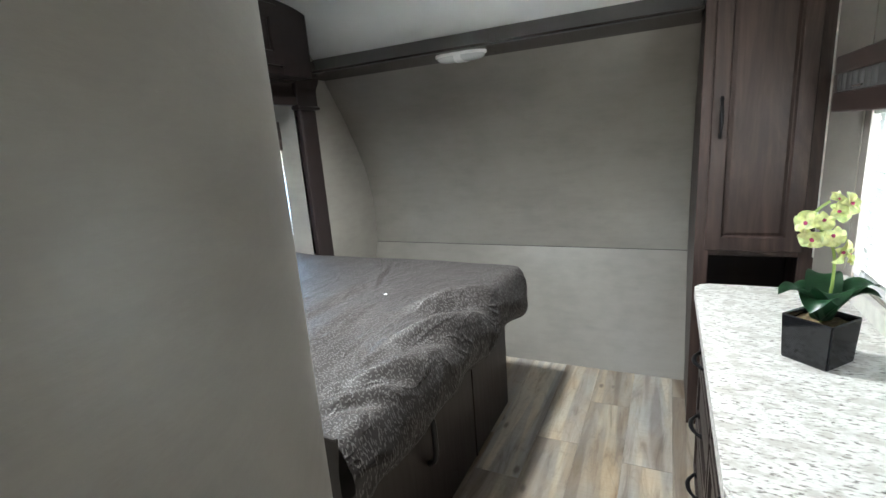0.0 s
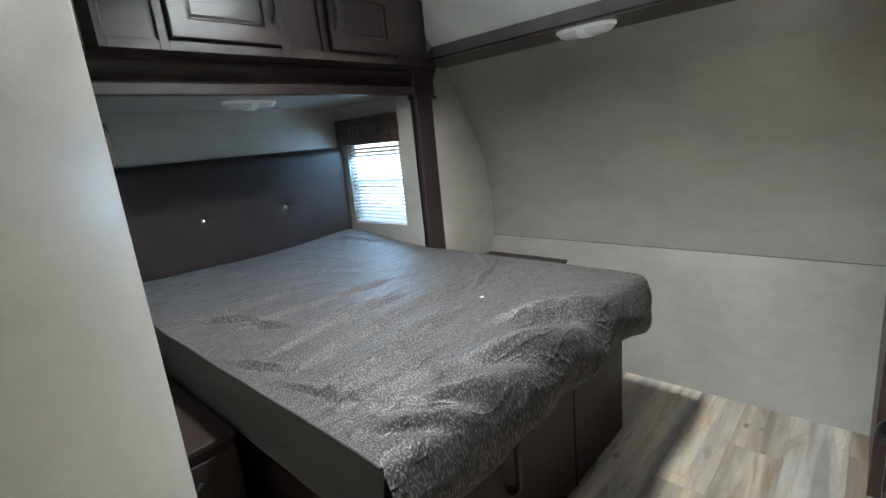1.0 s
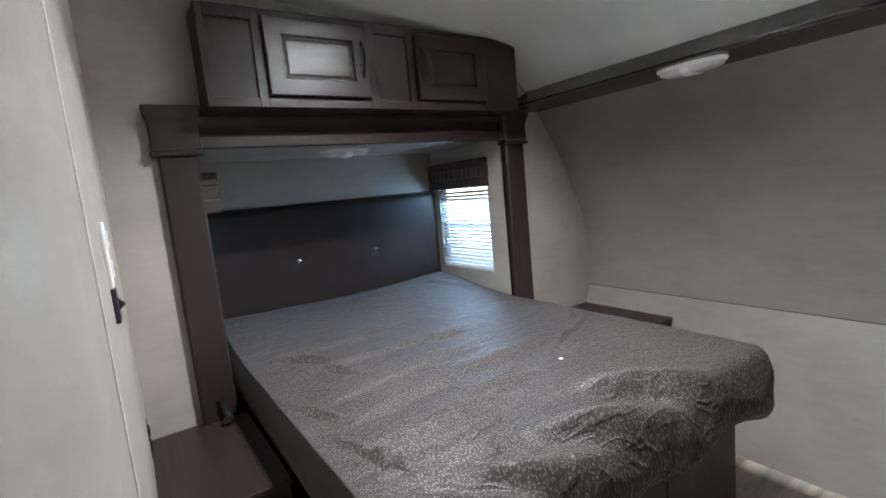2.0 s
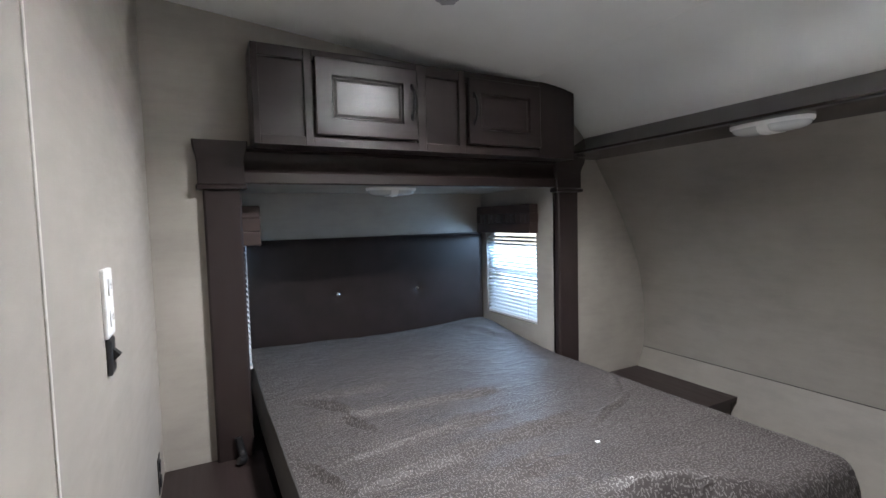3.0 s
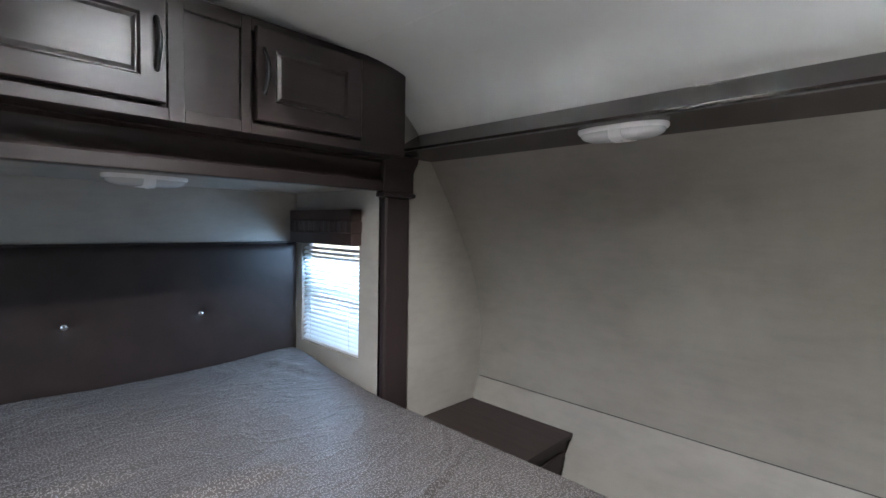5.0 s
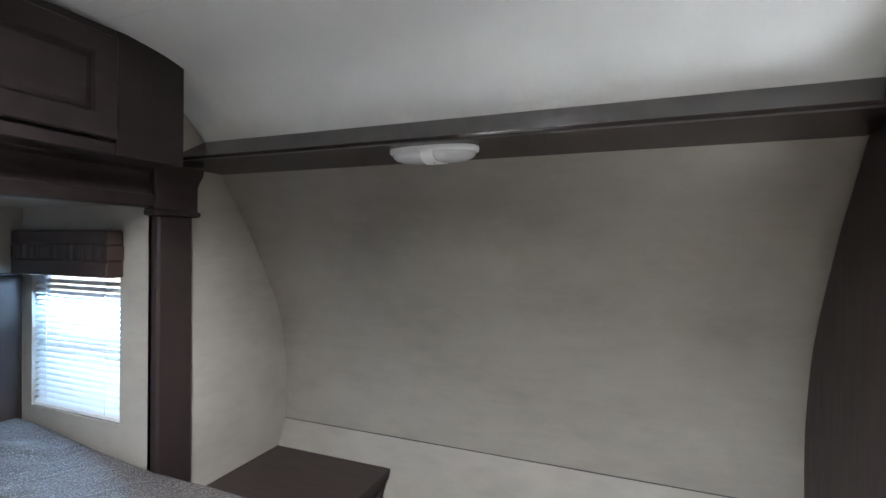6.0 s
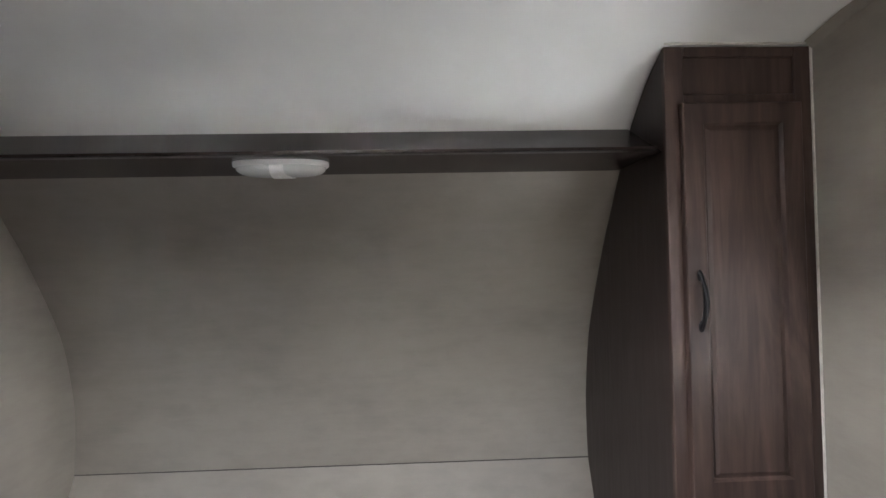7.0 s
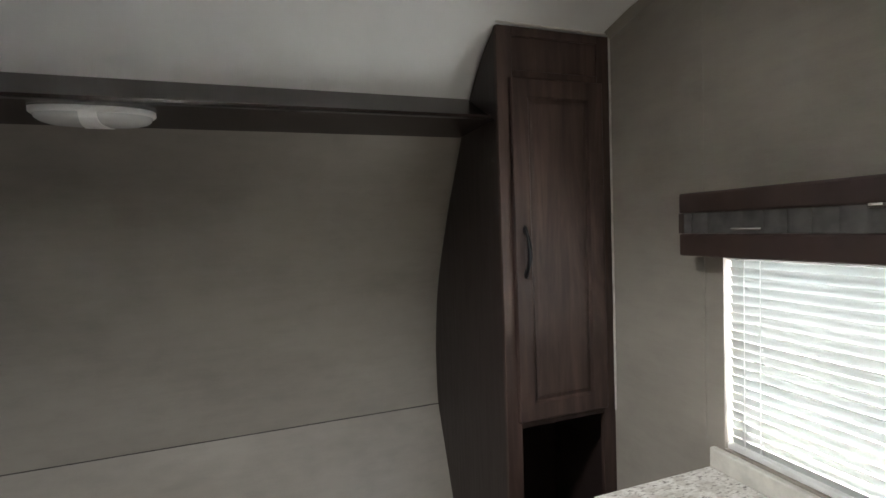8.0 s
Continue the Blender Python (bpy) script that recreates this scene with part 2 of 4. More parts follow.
def cover_material():
    """Dark taupe ticking, woven with short pale dashes that lie at all angles."""
    n = Nodes("woven_mattress_cover")
    vec = n.coords((1, 1, 0.6))
    vor = n.t.nodes.new("ShaderNodeTexVoronoi")
    n.put(vor.inputs["Vector"], vec)
    n.put(vor.inputs["Scale"], 104.0)
    n.put(vor.inputs["Randomness"], 0.8)
    off = n.node("VectorMath", inputs={0: vec, 1: vor.outputs["Position"]}, operation="SUBTRACT")
    turn = n.math("MULTIPLY", n.node("SeparateColor", 0, {0: vor.outputs["Color"]}), 6.28)
    rot = n.t.nodes.new("ShaderNodeVectorRotate")
    rot.rotation_type = "Z_AXIS"
    n.put(rot.inputs["Vector"], off)
    n.put(rot.inputs["Angle"], turn)
    sep = n.t.nodes.new("ShaderNodeSeparateXYZ")
    n.put(sep.inputs[0], rot.outputs[0])
    u, v = sep.outputs[0], sep.outputs[1]
    bent = n.math("ADD", v, n.math("MULTIPLY", n.math("MULTIPLY", u, u), 40.0))
    a = n.math("LESS_THAN", n.math("ABSOLUTE", u), 0.0038)
    b = n.math("LESS_THAN", n.math("ABSOLUTE", bent), 0.0013)
    dash = n.math("MULTIPLY", a, b)
    weave = n.noise(n.coords(), 900.0, 2)
    wear = n.noise(n.coords(), 5.0, 4)
    base = n.ramp(weave, (0.3, (0.027, 0.0225, 0.0215)), (0.7, (0.046, 0.039, 0.037)))
    base = n.mix(n.ramp(wear, (0.35, 0.0), (0.7, 0.35)), base, (0.066, 0.056, 0.053))
    col = n.mix(n.math("MULTIPLY", dash, 0.36), base, (0.30, 0.285, 0.275))
    fold = n.noise(n.coords((3.0, 1.3, 2.0), (0, 0, 0.5)), 2.6, 3, 0.5, distort=1.4)
    crease = n.ramp(n.math("ABSOLUTE", n.math("SUBTRACT", fold, 0.5)), (0.0, 1.0), (0.05, 0.25), (0.16, 0.0))
    h = n.math("ADD", n.math("MULTIPLY", dash, 1.0), n.math("MULTIPLY", weave, 0.3))
    return n.done(col, n.mix(dash, (0.60, 0.60, 0.60), (0.42, 0.42, 0.42)), n.bump(crease, 0.35, 0.010, n.bump(h, 0.45, 0.0014)), Sheen_Weight=0.03, Sheen_Roughness=0.4, Specular_IOR_Level=0.28)


def side_material():
    n = Nodes("grey_mattress_side")
    weave = n.noise(n.coords(), 700.0, 2)
    wear = n.noise(n.coords((3, 3, 8)), 3.0, 4)
    col = n.mix(n.ramp(wear, (0.35, 0.0), (0.7, 0.6)), n.ramp(weave, (0.3, (0.026, 0.023, 0.021)), (0.7, (0.044, 0.039, 0.036))), (0.050, 0.043, 0.038))
    return n.done(col, 0.75, n.bump(weave, 0.2, 0.0006), Sheen_Weight=0.04)


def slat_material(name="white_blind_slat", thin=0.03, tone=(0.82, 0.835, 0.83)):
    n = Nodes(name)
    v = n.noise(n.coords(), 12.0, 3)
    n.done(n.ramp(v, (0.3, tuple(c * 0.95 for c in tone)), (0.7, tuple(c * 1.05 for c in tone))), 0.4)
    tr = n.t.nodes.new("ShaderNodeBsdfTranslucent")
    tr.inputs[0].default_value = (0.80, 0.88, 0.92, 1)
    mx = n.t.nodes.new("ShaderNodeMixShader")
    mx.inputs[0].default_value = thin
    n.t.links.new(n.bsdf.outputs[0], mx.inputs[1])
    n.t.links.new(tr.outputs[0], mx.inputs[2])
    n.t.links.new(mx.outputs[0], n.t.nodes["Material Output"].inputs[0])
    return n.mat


def glass_material():
    n = Nodes("window_glass")
    return n.done((0.95, 0.97, 0.97), 0.02, None, Transmission_Weight=1.0, IOR=1.45)


def lens_material(strength=0.0, name="frosted_lamp_lens"):
    n = Nodes(name)
    ribs = n.node("TexWave", inputs={"Vector": n.coords(), "Scale": 60.0, "Distortion": 0.0}, bands_direction="X")
    m = n.done((0.78, 0.79, 0.79), 0.22, n.bump(ribs, 0.12, 0.0008), Transmission_Weight=0.25, Subsurface_Weight=0.0)
    if strength:
        n.put(n.bsdf.inputs["Emission Color"], (1.0, 0.93, 0.82))
        n.put(n.bsdf.inputs["Emission Strength"], strength)
    return m


FLOOR = floor_material()
GRANITE = granite_material()
COVER = cover_material()
SIDE = side_material()
# white dresser slats toned down to grey so the bright window keeps detail
SLAT = slat_material("dimmed_blind_slat", 0.02, (0.50, 0.52, 0.51))
THIN_SLAT = slat_material("thin_white_blind_slat", 0.08, (0.70, 0.72, 0.72))
GLASS = glass_material()
LENS = lens_material()
DOOR_GLOSS = dark_wood("glossy_espresso_wood", (0.024, 0.0165, 0.0155), "y", 0.30)
DARK_BASE = plain("dark_subfloor", (0.05, 0.045, 0.04), 0.8)

# ---------------------------------------------------------------- the setting
CEIL = 2.068


def structure(name, bm, mat, label, smooth=False):
    return tagged(part(name, bm, mat, None, "", smooth), label, name.split("_")[0], "", "structure")


# front wall: a cap that swells outwards and a flat lower board that leans in
UPPER = spline([(2.556, 1.76), (2.650, 1.62), (2.742, 1.48), (2.895, 1.185), (2.955, 0.935), (2.962, 0.80), (2.9565, 0.643)], 8)
LOWER = [(2.955, 0.6395), (2.80, 0.287), (2.662, 0.0)]
X0, X1 = -2.30, 0.45
structure("wall_front", prism(UPPER + [(3.10, 0.643), (3.10, 1.90), (2.72, 1.90), (2.62, 1.76)], "x", X0, X1), SHADED_NOSE_BOARD, "curved beige textured board across the trailer's nose, darkened for shade", True)
structure("wall_front_lower", prism(LOWER + [(3.10, 0.0), (3.10, 0.6395)], "x", X0, X1), SHADED_NOSE_BOARD, "flat beige board leaning in below the curved nose, darkened for shade")
structure("wall_front_seam", prism([(2.9542, 0.6395), (2.975, 0.6395), (2.975, 0.6432), (2.9542, 0.6432)], "x", X0, X1), DARK_BASE, "thin dark seam between two wall boards")

# ceiling: rises gently from a batten towards the back, with a rounded cove down to the front beam
COVE = spline([(2.02, 2.068), (2.12, 2.058), (2.20, 2.045), (2.26, 2.027), (2.32, 1.998), (2.374, 1.963), (2.434, 1.911), (2.483, 1.862), (2.535, 1.80)], 4)


def ceil_z(y):
    """Height of the ceiling at y."""
    if y <= COVE[0][0]:
        return CEIL + 0.1 * (COVE[0][0] - max(y, 0.3))
    for (ya, za), (yb, zb) in zip(COVE, COVE[1:]):
        if ya <= y <= yb:
            return za + (zb - za) * (y - ya) / (yb - ya)
    return COVE[-1][1]


bm = prism([(-1.36, ceil_z(0.3)), (0.3, ceil_z(0.3)), (VENT[2], ceil_z(VENT[2])), (VENT[2], 2.40), (-1.36, 2.40)], "x", X0, X1)
prism([(VENT[3], ceil_z(VENT[3]))] + COVE + [(2.62, 1.76), (2.75, 2.40), (VENT[3], 2.40)], "x", X0, X1, bm)
for xa, xb in ((X0, VENT[0]), (VENT[1], X1)):
    prism([(VENT[2], ceil_z(VENT[2])), (VENT[3], ceil_z(VENT[3])), (VENT[3], 2.40), (VENT[2], 2.40)], "x", xa, xb, bm)
structure("ceiling", bm, CEILING, "white ceiling panel that curves down at the nose", True)
structure("trim_ceiling_seam", prism([(1.996, ceil_z(1.996) - 0.0015), (2.008, ceil_z(2.008) - 0.0015), (2.008, 2.09), (1.996, 2.09)], "x", -1.88, 0.37), CEILING, "narrow white batten over a ceiling seam")

# right wall with its window opening
WIN = (0.97, 1.857, 0.845, 1.345)
structure("wall_right", wall_with_hole("x", 0.37, 0.45, -1.3, 3.1, 0.0, 2.36, WIN), WALL, "beige textured wallboard with one window")
# left wall round the bed's slide-out
bm = bmesh.new()
add_box(bm, (-2.14, 0.40, 0.0), (-2.06, 0.742, 2.36))
add_box(bm, (-2.14, 0.742, 1.61), (-2.06, 2.27, 2.36))
prism([(2.27, 0.0), (2.70, 0.0), (3.05, 0.62), (3.05, 1.2), (2.62, 2.1), (2.27, 2.1)], "x", -2.14, -2.075, bm)
structure("wall_left", bm, WALL, "beige textured wallboard round the bed alcove")
# bathroom corner that the way in passes
HALL_X, HALL_R, HALL_Y = -0.235, 0.38, 0.441
bend = [(HALL_X - HALL_R + HALL_R * math.cos(radians(k * 4.5)), HALL_Y - HALL_R + HALL_R * math.sin(radians(k * 4.5))) for k in range(21)]
structure("wall_partition", prism([(-2.30, -1.3), (HALL_X, -1.3)] + bend + [(-2.30, 0.448)], "z", 0.0, 2.36), WALL, "beige textured bathroom wall with a broad rounded corner", True)
structure("trim_wall_seam", box((-0.822, 0.4405, 0.0), (-0.816, 0.4445, ceil_z(0.44)), 0.001, 1), WALL_TRIM, "thin pale bead over a wall seam")
# unseen closing wall; its doorway is cut for the hall lamp
structure("wall_back", wall_with_hole("y", -1.36, -1.28, -0.25, 0.45, 0.0, 2.36, (-0.20, 0.34, 0.02, 1.95)), WALL, "plain beige wall, unseen, with an added doorway towards the living area")
bm = bmesh.new()
for ya, yb in ((-1.28, 0.3), (0.3, 2.02), (2.02, 2.14), (2.14, 2.255)):
    strip = [[bm.verts.new((x, y, ceil_z(y) - d)) for x, d in ((0.3475, 0.001), (0.3695, 0.022), (0.3695, 0.001))] for y in (ya, yb)]
    for k in range(3):
        bm.faces.new((strip[0][k], strip[0][(k + 1) % 3], strip[1][(k + 1) % 3], strip[1][k]))
structure("trim_ceiling_right", bm, WALL, "narrow pale cove strip under the ceiling")

SEAM_Y = 1.910
structure("trim_wardrobe_side", box((0.3645, 2.2545, 0.80), (0.3692, 2.2612, 2.022), 0.001, 1), WALL_TRIM, "thin pale caulk bead between wardrobe and wall")
structure("trim_wardrobe_top", box((-0.032, 2.2545, 2.0205), (0.3640, 2.2612, 2.0255), 0.001, 1), WALL_TRIM, "thin white caulk bead along the wardrobe's top")
structure("trim_right_seam", box((0.3668, SEAM_Y - 0.002, 0.85), (0.3698, SEAM_Y + 0.002, 2.06), 0.0008, 1), WALL, "faint vertical bead over a wallboard seam")

# slide-out alcove
structure("slide_wall_back", box((-2.86, 0.66, 0.0), (-2.785, 2.34, 1.66)), WALL, "beige wall behind the headboard")
SLIDE_WIN = (-2.725, -2.215, 0.83, 1.37)
structure("slide_wall_near", wall_with_hole("y", 0.685, 0.745, -2.80, -2.14, 0.0, 1.66, SLIDE_WIN), WALL, "beige alcove side wall with a small window")
structure("slide_wall_far", wall_with_hole("y", 2.262, 2.322, -2.80, -2.06, 0.0, 1.66, SLIDE_WIN), WALL, "beige alcove side wall with a small window")
structure("slide_ceiling", box((-2.86, 0.66, 1.602), (-2.06, 2.34, 1.66)), WALL, "low beige ceiling of the bed alcove")
structure("slide_floor", box((-2.80, 0.745, 0.0), (-2.06, 2.262, 0.30)), DARK_BASE, "dark raised floor of the slide-out")

# front beam under the cove
BEAM = thing("ceiling_beam", (-1.05, 2.4, 1.741), "dark espresso wooden beam boxed in across the ceiling", "beam", kind="structure")
part("face_board", prism([(2.28, 1.741), (2.305, 1.741), (2.53, 1.852), (2.50, 1.866)], "x", -2.07, -0.034, None, 0.0), BEAM_LAMINATE, BEAM)
part("underside_board", box((-2.07, 2.305, 1.7445), (-0.034, 2.62, 1.762)), BEAM_LAMINATE, BEAM)

# ---------------------------------------------------------------- windows


def window(name, axis, wall_in, wall_out, u0, u1, v0, v1, label):
    """A framed pane with a middle rail, set near the outer face of its wall."""
    w = thing(name, (0, 0, 0), label, "window", kind="structure")
    d = 1 if wall_out > wall_in else -1
    a, b = wall_out - d * 0.022, wall_out - d * 0.002

    def bar(p, q, r, s, nm):
        lo, hi = ((a, p, r), (b, q, s)) if axis == "x" else ((p, a, r), (q, b, s))
        lo, hi = tuple(map(min, lo, hi)), tuple(map(max, lo, hi))
        part(nm, box(lo, hi, 0.003, 1), ALUMINIUM, w)
    bar(u0, u1, v0, v0 + 0.022, "window_frame")
    bar(u0, u1, v1 - 0.022, v1, "window_frame")
    bar(u0, u0 + 0.022, v0 + 0.022, v1 - 0.022, "window_frame")
    bar(u1 - 0.022, u1, v0 + 0.022, v1 - 0.022, "window_frame")
    m = (v0 + v1) / 2
    bar(u0 + 0.022, u1 - 0.022, m - 0.014, m + 0.014, "middle_rail")
    c = (a + b) / 2
    for r, s in ((v0 + 0.022, m - 0.014), (m + 0.014, v1 - 0.022)):
        lo, hi = ((c - 0.002, u0 + 0.02, r), (c + 0.002, u1 - 0.02, s)) if axis == "x" else ((u0 + 0.02, c - 0.002, r), (u1 - 0.02, c + 0.002, s))
        pane = part("pane", box(lo, hi), GLASS, w)
        pane.visible_shadow = False
    return w


window("window_1", "x", 0.37, 0.45, *WIN, "sliding window in a white frame over the dresser")
window("window_2", "y", 2.262, 2.322, *SLIDE_WIN, "small window in a white frame beside the bed")
window("window_3", "y", 0.745, 0.685, *SLIDE_WIN, "small window in a white frame beside the bed")


def blind(axis, plane, inward, u0, u1, v0, v1, label, tilt=38.0, pitch=0.0222, cords=(0.16, 0.84), slat_mat=None):
    """A mini blind that hangs in a window opening: head rail, slats, bottom rail, ladder cords and a wand."""
    mid = (u0 + u1) / 2
    at = (plane, mid, v0) if axis == "x" else (mid, plane, v0)
    b = thing("window_blind", at, label, "blind", "mini blinds")

    def place(u, v, w):
        return (plane + inward * w, u, v) if axis == "x" else (u, plane + inward * w, v)

    def bar(p, q, r, s, w, nm, mat):
        lo, hi = place(p, r, -w), place(q, s, w)
        part(nm, box(tuple(map(min, lo, hi)), tuple(map(max, lo, hi)), 0.002, 1), mat, b)
    bar(u0, u1, v1 - 0.022, v1, 0.012, "head_rail", WHITE_PLASTIC)
    bar(u0, u1, v0, v0 + 0.014, 0.011, "bottom_rail", WHITE_PLASTIC)
    bm = bmesh.new()
    steps = 6
    rows = []
    for i in range(steps + 1):
        k = i / steps * 2 - 1
        w = 0.0125 * k
        h = 0.0028 * (1 - k * k)
        c, s = math.cos(radians(tilt)), math.sin(radians(tilt))
        ww, hh = w * c - h * s, w * s + h * c
        rows.append([place(u, hh, ww) for u in (u0 + 0.004, u1 - 0.004)])
    for dz in (0, -0.0006):
        vs = [[bm.verts.new((p[0], p[1], p[2] + dz)) for p in r] for r in rows]
        for r1, r2 in zip(vs, vs[1:]):
            bm.faces.new((r1[0], r1[1], r2[1], r2[0]))
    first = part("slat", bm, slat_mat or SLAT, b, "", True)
    z = v0 + 0.022
    first.location.z = z
    z += pitch
    while z < v1 - 0.026:
        o = first.copy()
        scene.collection.objects.link(o)
        o.location.z = z
        z += pitch
    for f in cords:
        u = u0 + f * (u1 - u0)
        for w in (-0.0125, 0.0125):
            part("ladder_cord", tube([place(u, v0 + 0.01, w), place(u, v1 - 0.02, w)], 0.0011, 5), WHITE_PLASTIC, b)
    return b


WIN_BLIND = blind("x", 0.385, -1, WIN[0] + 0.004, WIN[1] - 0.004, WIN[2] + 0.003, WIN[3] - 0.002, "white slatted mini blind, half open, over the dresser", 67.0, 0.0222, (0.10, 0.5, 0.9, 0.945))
blind("y", 2.278, -1, SLIDE_WIN[0] + 0.004, SLIDE_WIN[1] - 0.004, SLIDE_WIN[2] + 0.003, SLIDE_WIN[3] - 0.002, "white slatted mini blind in the alcove, half open", -30.0, 0.0222, (0.16, 0.84), THIN_SLAT)
blind("y", 0.759, 1, SLIDE_WIN[0] + 0.004, SLIDE_WIN[1] - 0.004, SLIDE_WIN[2] + 0.003, SLIDE_WIN[3] - 0.002, "white slatted mini blind in the alcove, half open", -30.0, 0.0222, (0.16, 0.84), THIN_SLAT)

# ---------------------------------------------------------------- floor planks
FLOOR_OB = structure("floor", box((-2.30, -1.3, -0.06), (0.45, 2.70, -0.006)), DARK_BASE, "weathered grey and tan vinyl plank floor")
plank_mesh = {}


def plank(x, y0, y1, w=0.186):
    key = round(y1 - y0, 3)
    if key not in plank_mesh:
        bm = box((-w / 2 + 0.0003, -(y1 - y0) / 2 + 0.0003, -0.006), (w / 2 - 0.0003, (y1 - y0) / 2 - 0.0003, 0.0), 0.0005, 1)
        me = bpy.data.meshes.new("plank")
        bm.to_mesh(me)
        bm.free()
        me.materials.append(FLOOR)
        plank_mesh[key] = me
    o = new("plank", plank_mesh[key])
    o.location = (x + w / 2, (y0 + y1) / 2, 0)
    under(o, FLOOR_OB)


for i in range(9):
    x = -1.388 + 0.186 * i
    y = -1.3 - [0.15, 0.9, 0.45, 0.7, 0.41, 0.05, 0.47, 0.8, 0.25][i]
    while y < 2.68:
        plank(x, max(y, -1.3), min(y + 0.915, 2.69))
        y += 0.915

# ---------------------------------------------------------------- bed
FX, HX, NY, FY = -0.756, -2.715, 0.80, 2.247
BED = thing("bed", (-1.74, 1.52, 0), "queen bed in a creased dark woven cover on wooden base", "bed")


def bed_top(x, y):
    """Height of the cover over the mattress, with its creases."""
    z = 0.732 + 0.062 * smoothstep(-1.95, -2.70, x) * (0.75 + 0.25 * abs(2 * (y - NY) / (FY - NY) - 1))
    z += 0.010 * smoothstep(-2.3, -2.7, x) * smoothstep(1.85, 2.2, y)
    z += 0.006 * noise.noise((x * 3.1, y * 3.3, 0.4)) + 0.003 * noise.noise((x * 9, y * 8, 2.0))
    # long creases that cross the bed and fade towards the far side
    for cx, bend, y0, y1, h, w in CREASES:
        d = x - (cx + bend * (y - 1.4) + 0.02 * noise.noise((y * 5, cx * 7, 0)))
        k = smoothstep(y0, y0 + 0.15, y) * (1 - smoothstep(y1 - 0.2, y1, y))
        z += 2.2 * k * h * (math.exp(-(d / w) ** 2) - 0.8 * math.exp(-((d + 1.7 * w) / (1.1 * w)) ** 2))
    for ax, ay, bx, by, h, w in FOLDS:
        ux, uy = bx - ax, by - ay
        t = max(0, min(1, ((x - ax) * ux + (y - ay) * uy) / (ux * ux + uy * uy)))
        wob = 0.012 * noise.noise((t * 5, ax * 9, 3))
        d = ((x - ax) * uy - (y - ay) * ux) / math.hypot(ux, uy) + wob
        e = math.hypot(x - ax - t * ux, y - ay - t * uy)
        if e < 5 * w + 0.05:
            k = math.sin(math.pi * min(1, max(0, t * 0.9 + 0.05)))
            z += 1.4 * h * k * (math.exp(-(d / w) ** 2) - 0.7 * math.exp(-((d - 1.8 * w) / w) ** 2)) * (1 if abs(e - abs(d)) < 0.03 else 0.3)
    return z


CREASES = [
    (-1.98, 0.10, 0.82, 1.45, 0.006, 0.016), (-1.74, 0.06, 0.85, 1.75, 0.008, 0.018), (-1.50, -0.05, 0.82, 1.65, 0.007, 0.020),
    (-1.33, -0.08, 0.82, 1.9, 0.007, 0.017), (-1.16, -0.12, 0.82, 1.6, 0.009, 0.020), (-1.03, -0.04, 0.80, 1.35, 0.008, 0.016), (-0.92, -0.02, 0.80, 1.3, 0.008, 0.018),
]
FOLDS = [
    (-2.02, 0.92, -1.80, 1.10, 0.013, 0.013), (-1.80, 1.02, -1.62, 1.10, 0.012, 0.012), (-1.28, 1.72, -1.45, 2.12, 0.008, 0.010), (-1.45, 2.05, -1.62, 2.2, 0.007, 0.012),
    (-1.02, 1.50, -0.77, 1.86, 0.036, 0.042), (-0.93, 1.22, -0.77, 1.56, 0.028, 0.036), (-0.90, 0.98, -0.77, 1.22, 0.018, 0.024), (-0.90, 0.86, -0.78, 1.04, 0.014, 0.018),
    (-2.6, 2.02, -2.3, 2.16, 0.005, 0.03), (-2.6, 2.10, -2.4, 1.92, 0.005, 0.03), (-1.25, 0.86, -0.95, 0.95, 0.008, 0.013), (-1.55, 0.84, -1.3, 0.93, 0.009, 0.013),
]
NXS, NYS = 210, 160
BOTTOM = 0.50


def skirt_out(y, v):
    """How far the foot's cover billows out below the edge, v from 0 at the top to 1 at the hem."""
    return 0.022 * math.sin(math.pi * min(1, v * 1.15)) + 0.034 * v * noise.noise((y * 5 - v * 1.5, v * 1.5, 7)) + 0.014 * v * noise.noise((y * 12 + v * 3, v * 1.5, 1))


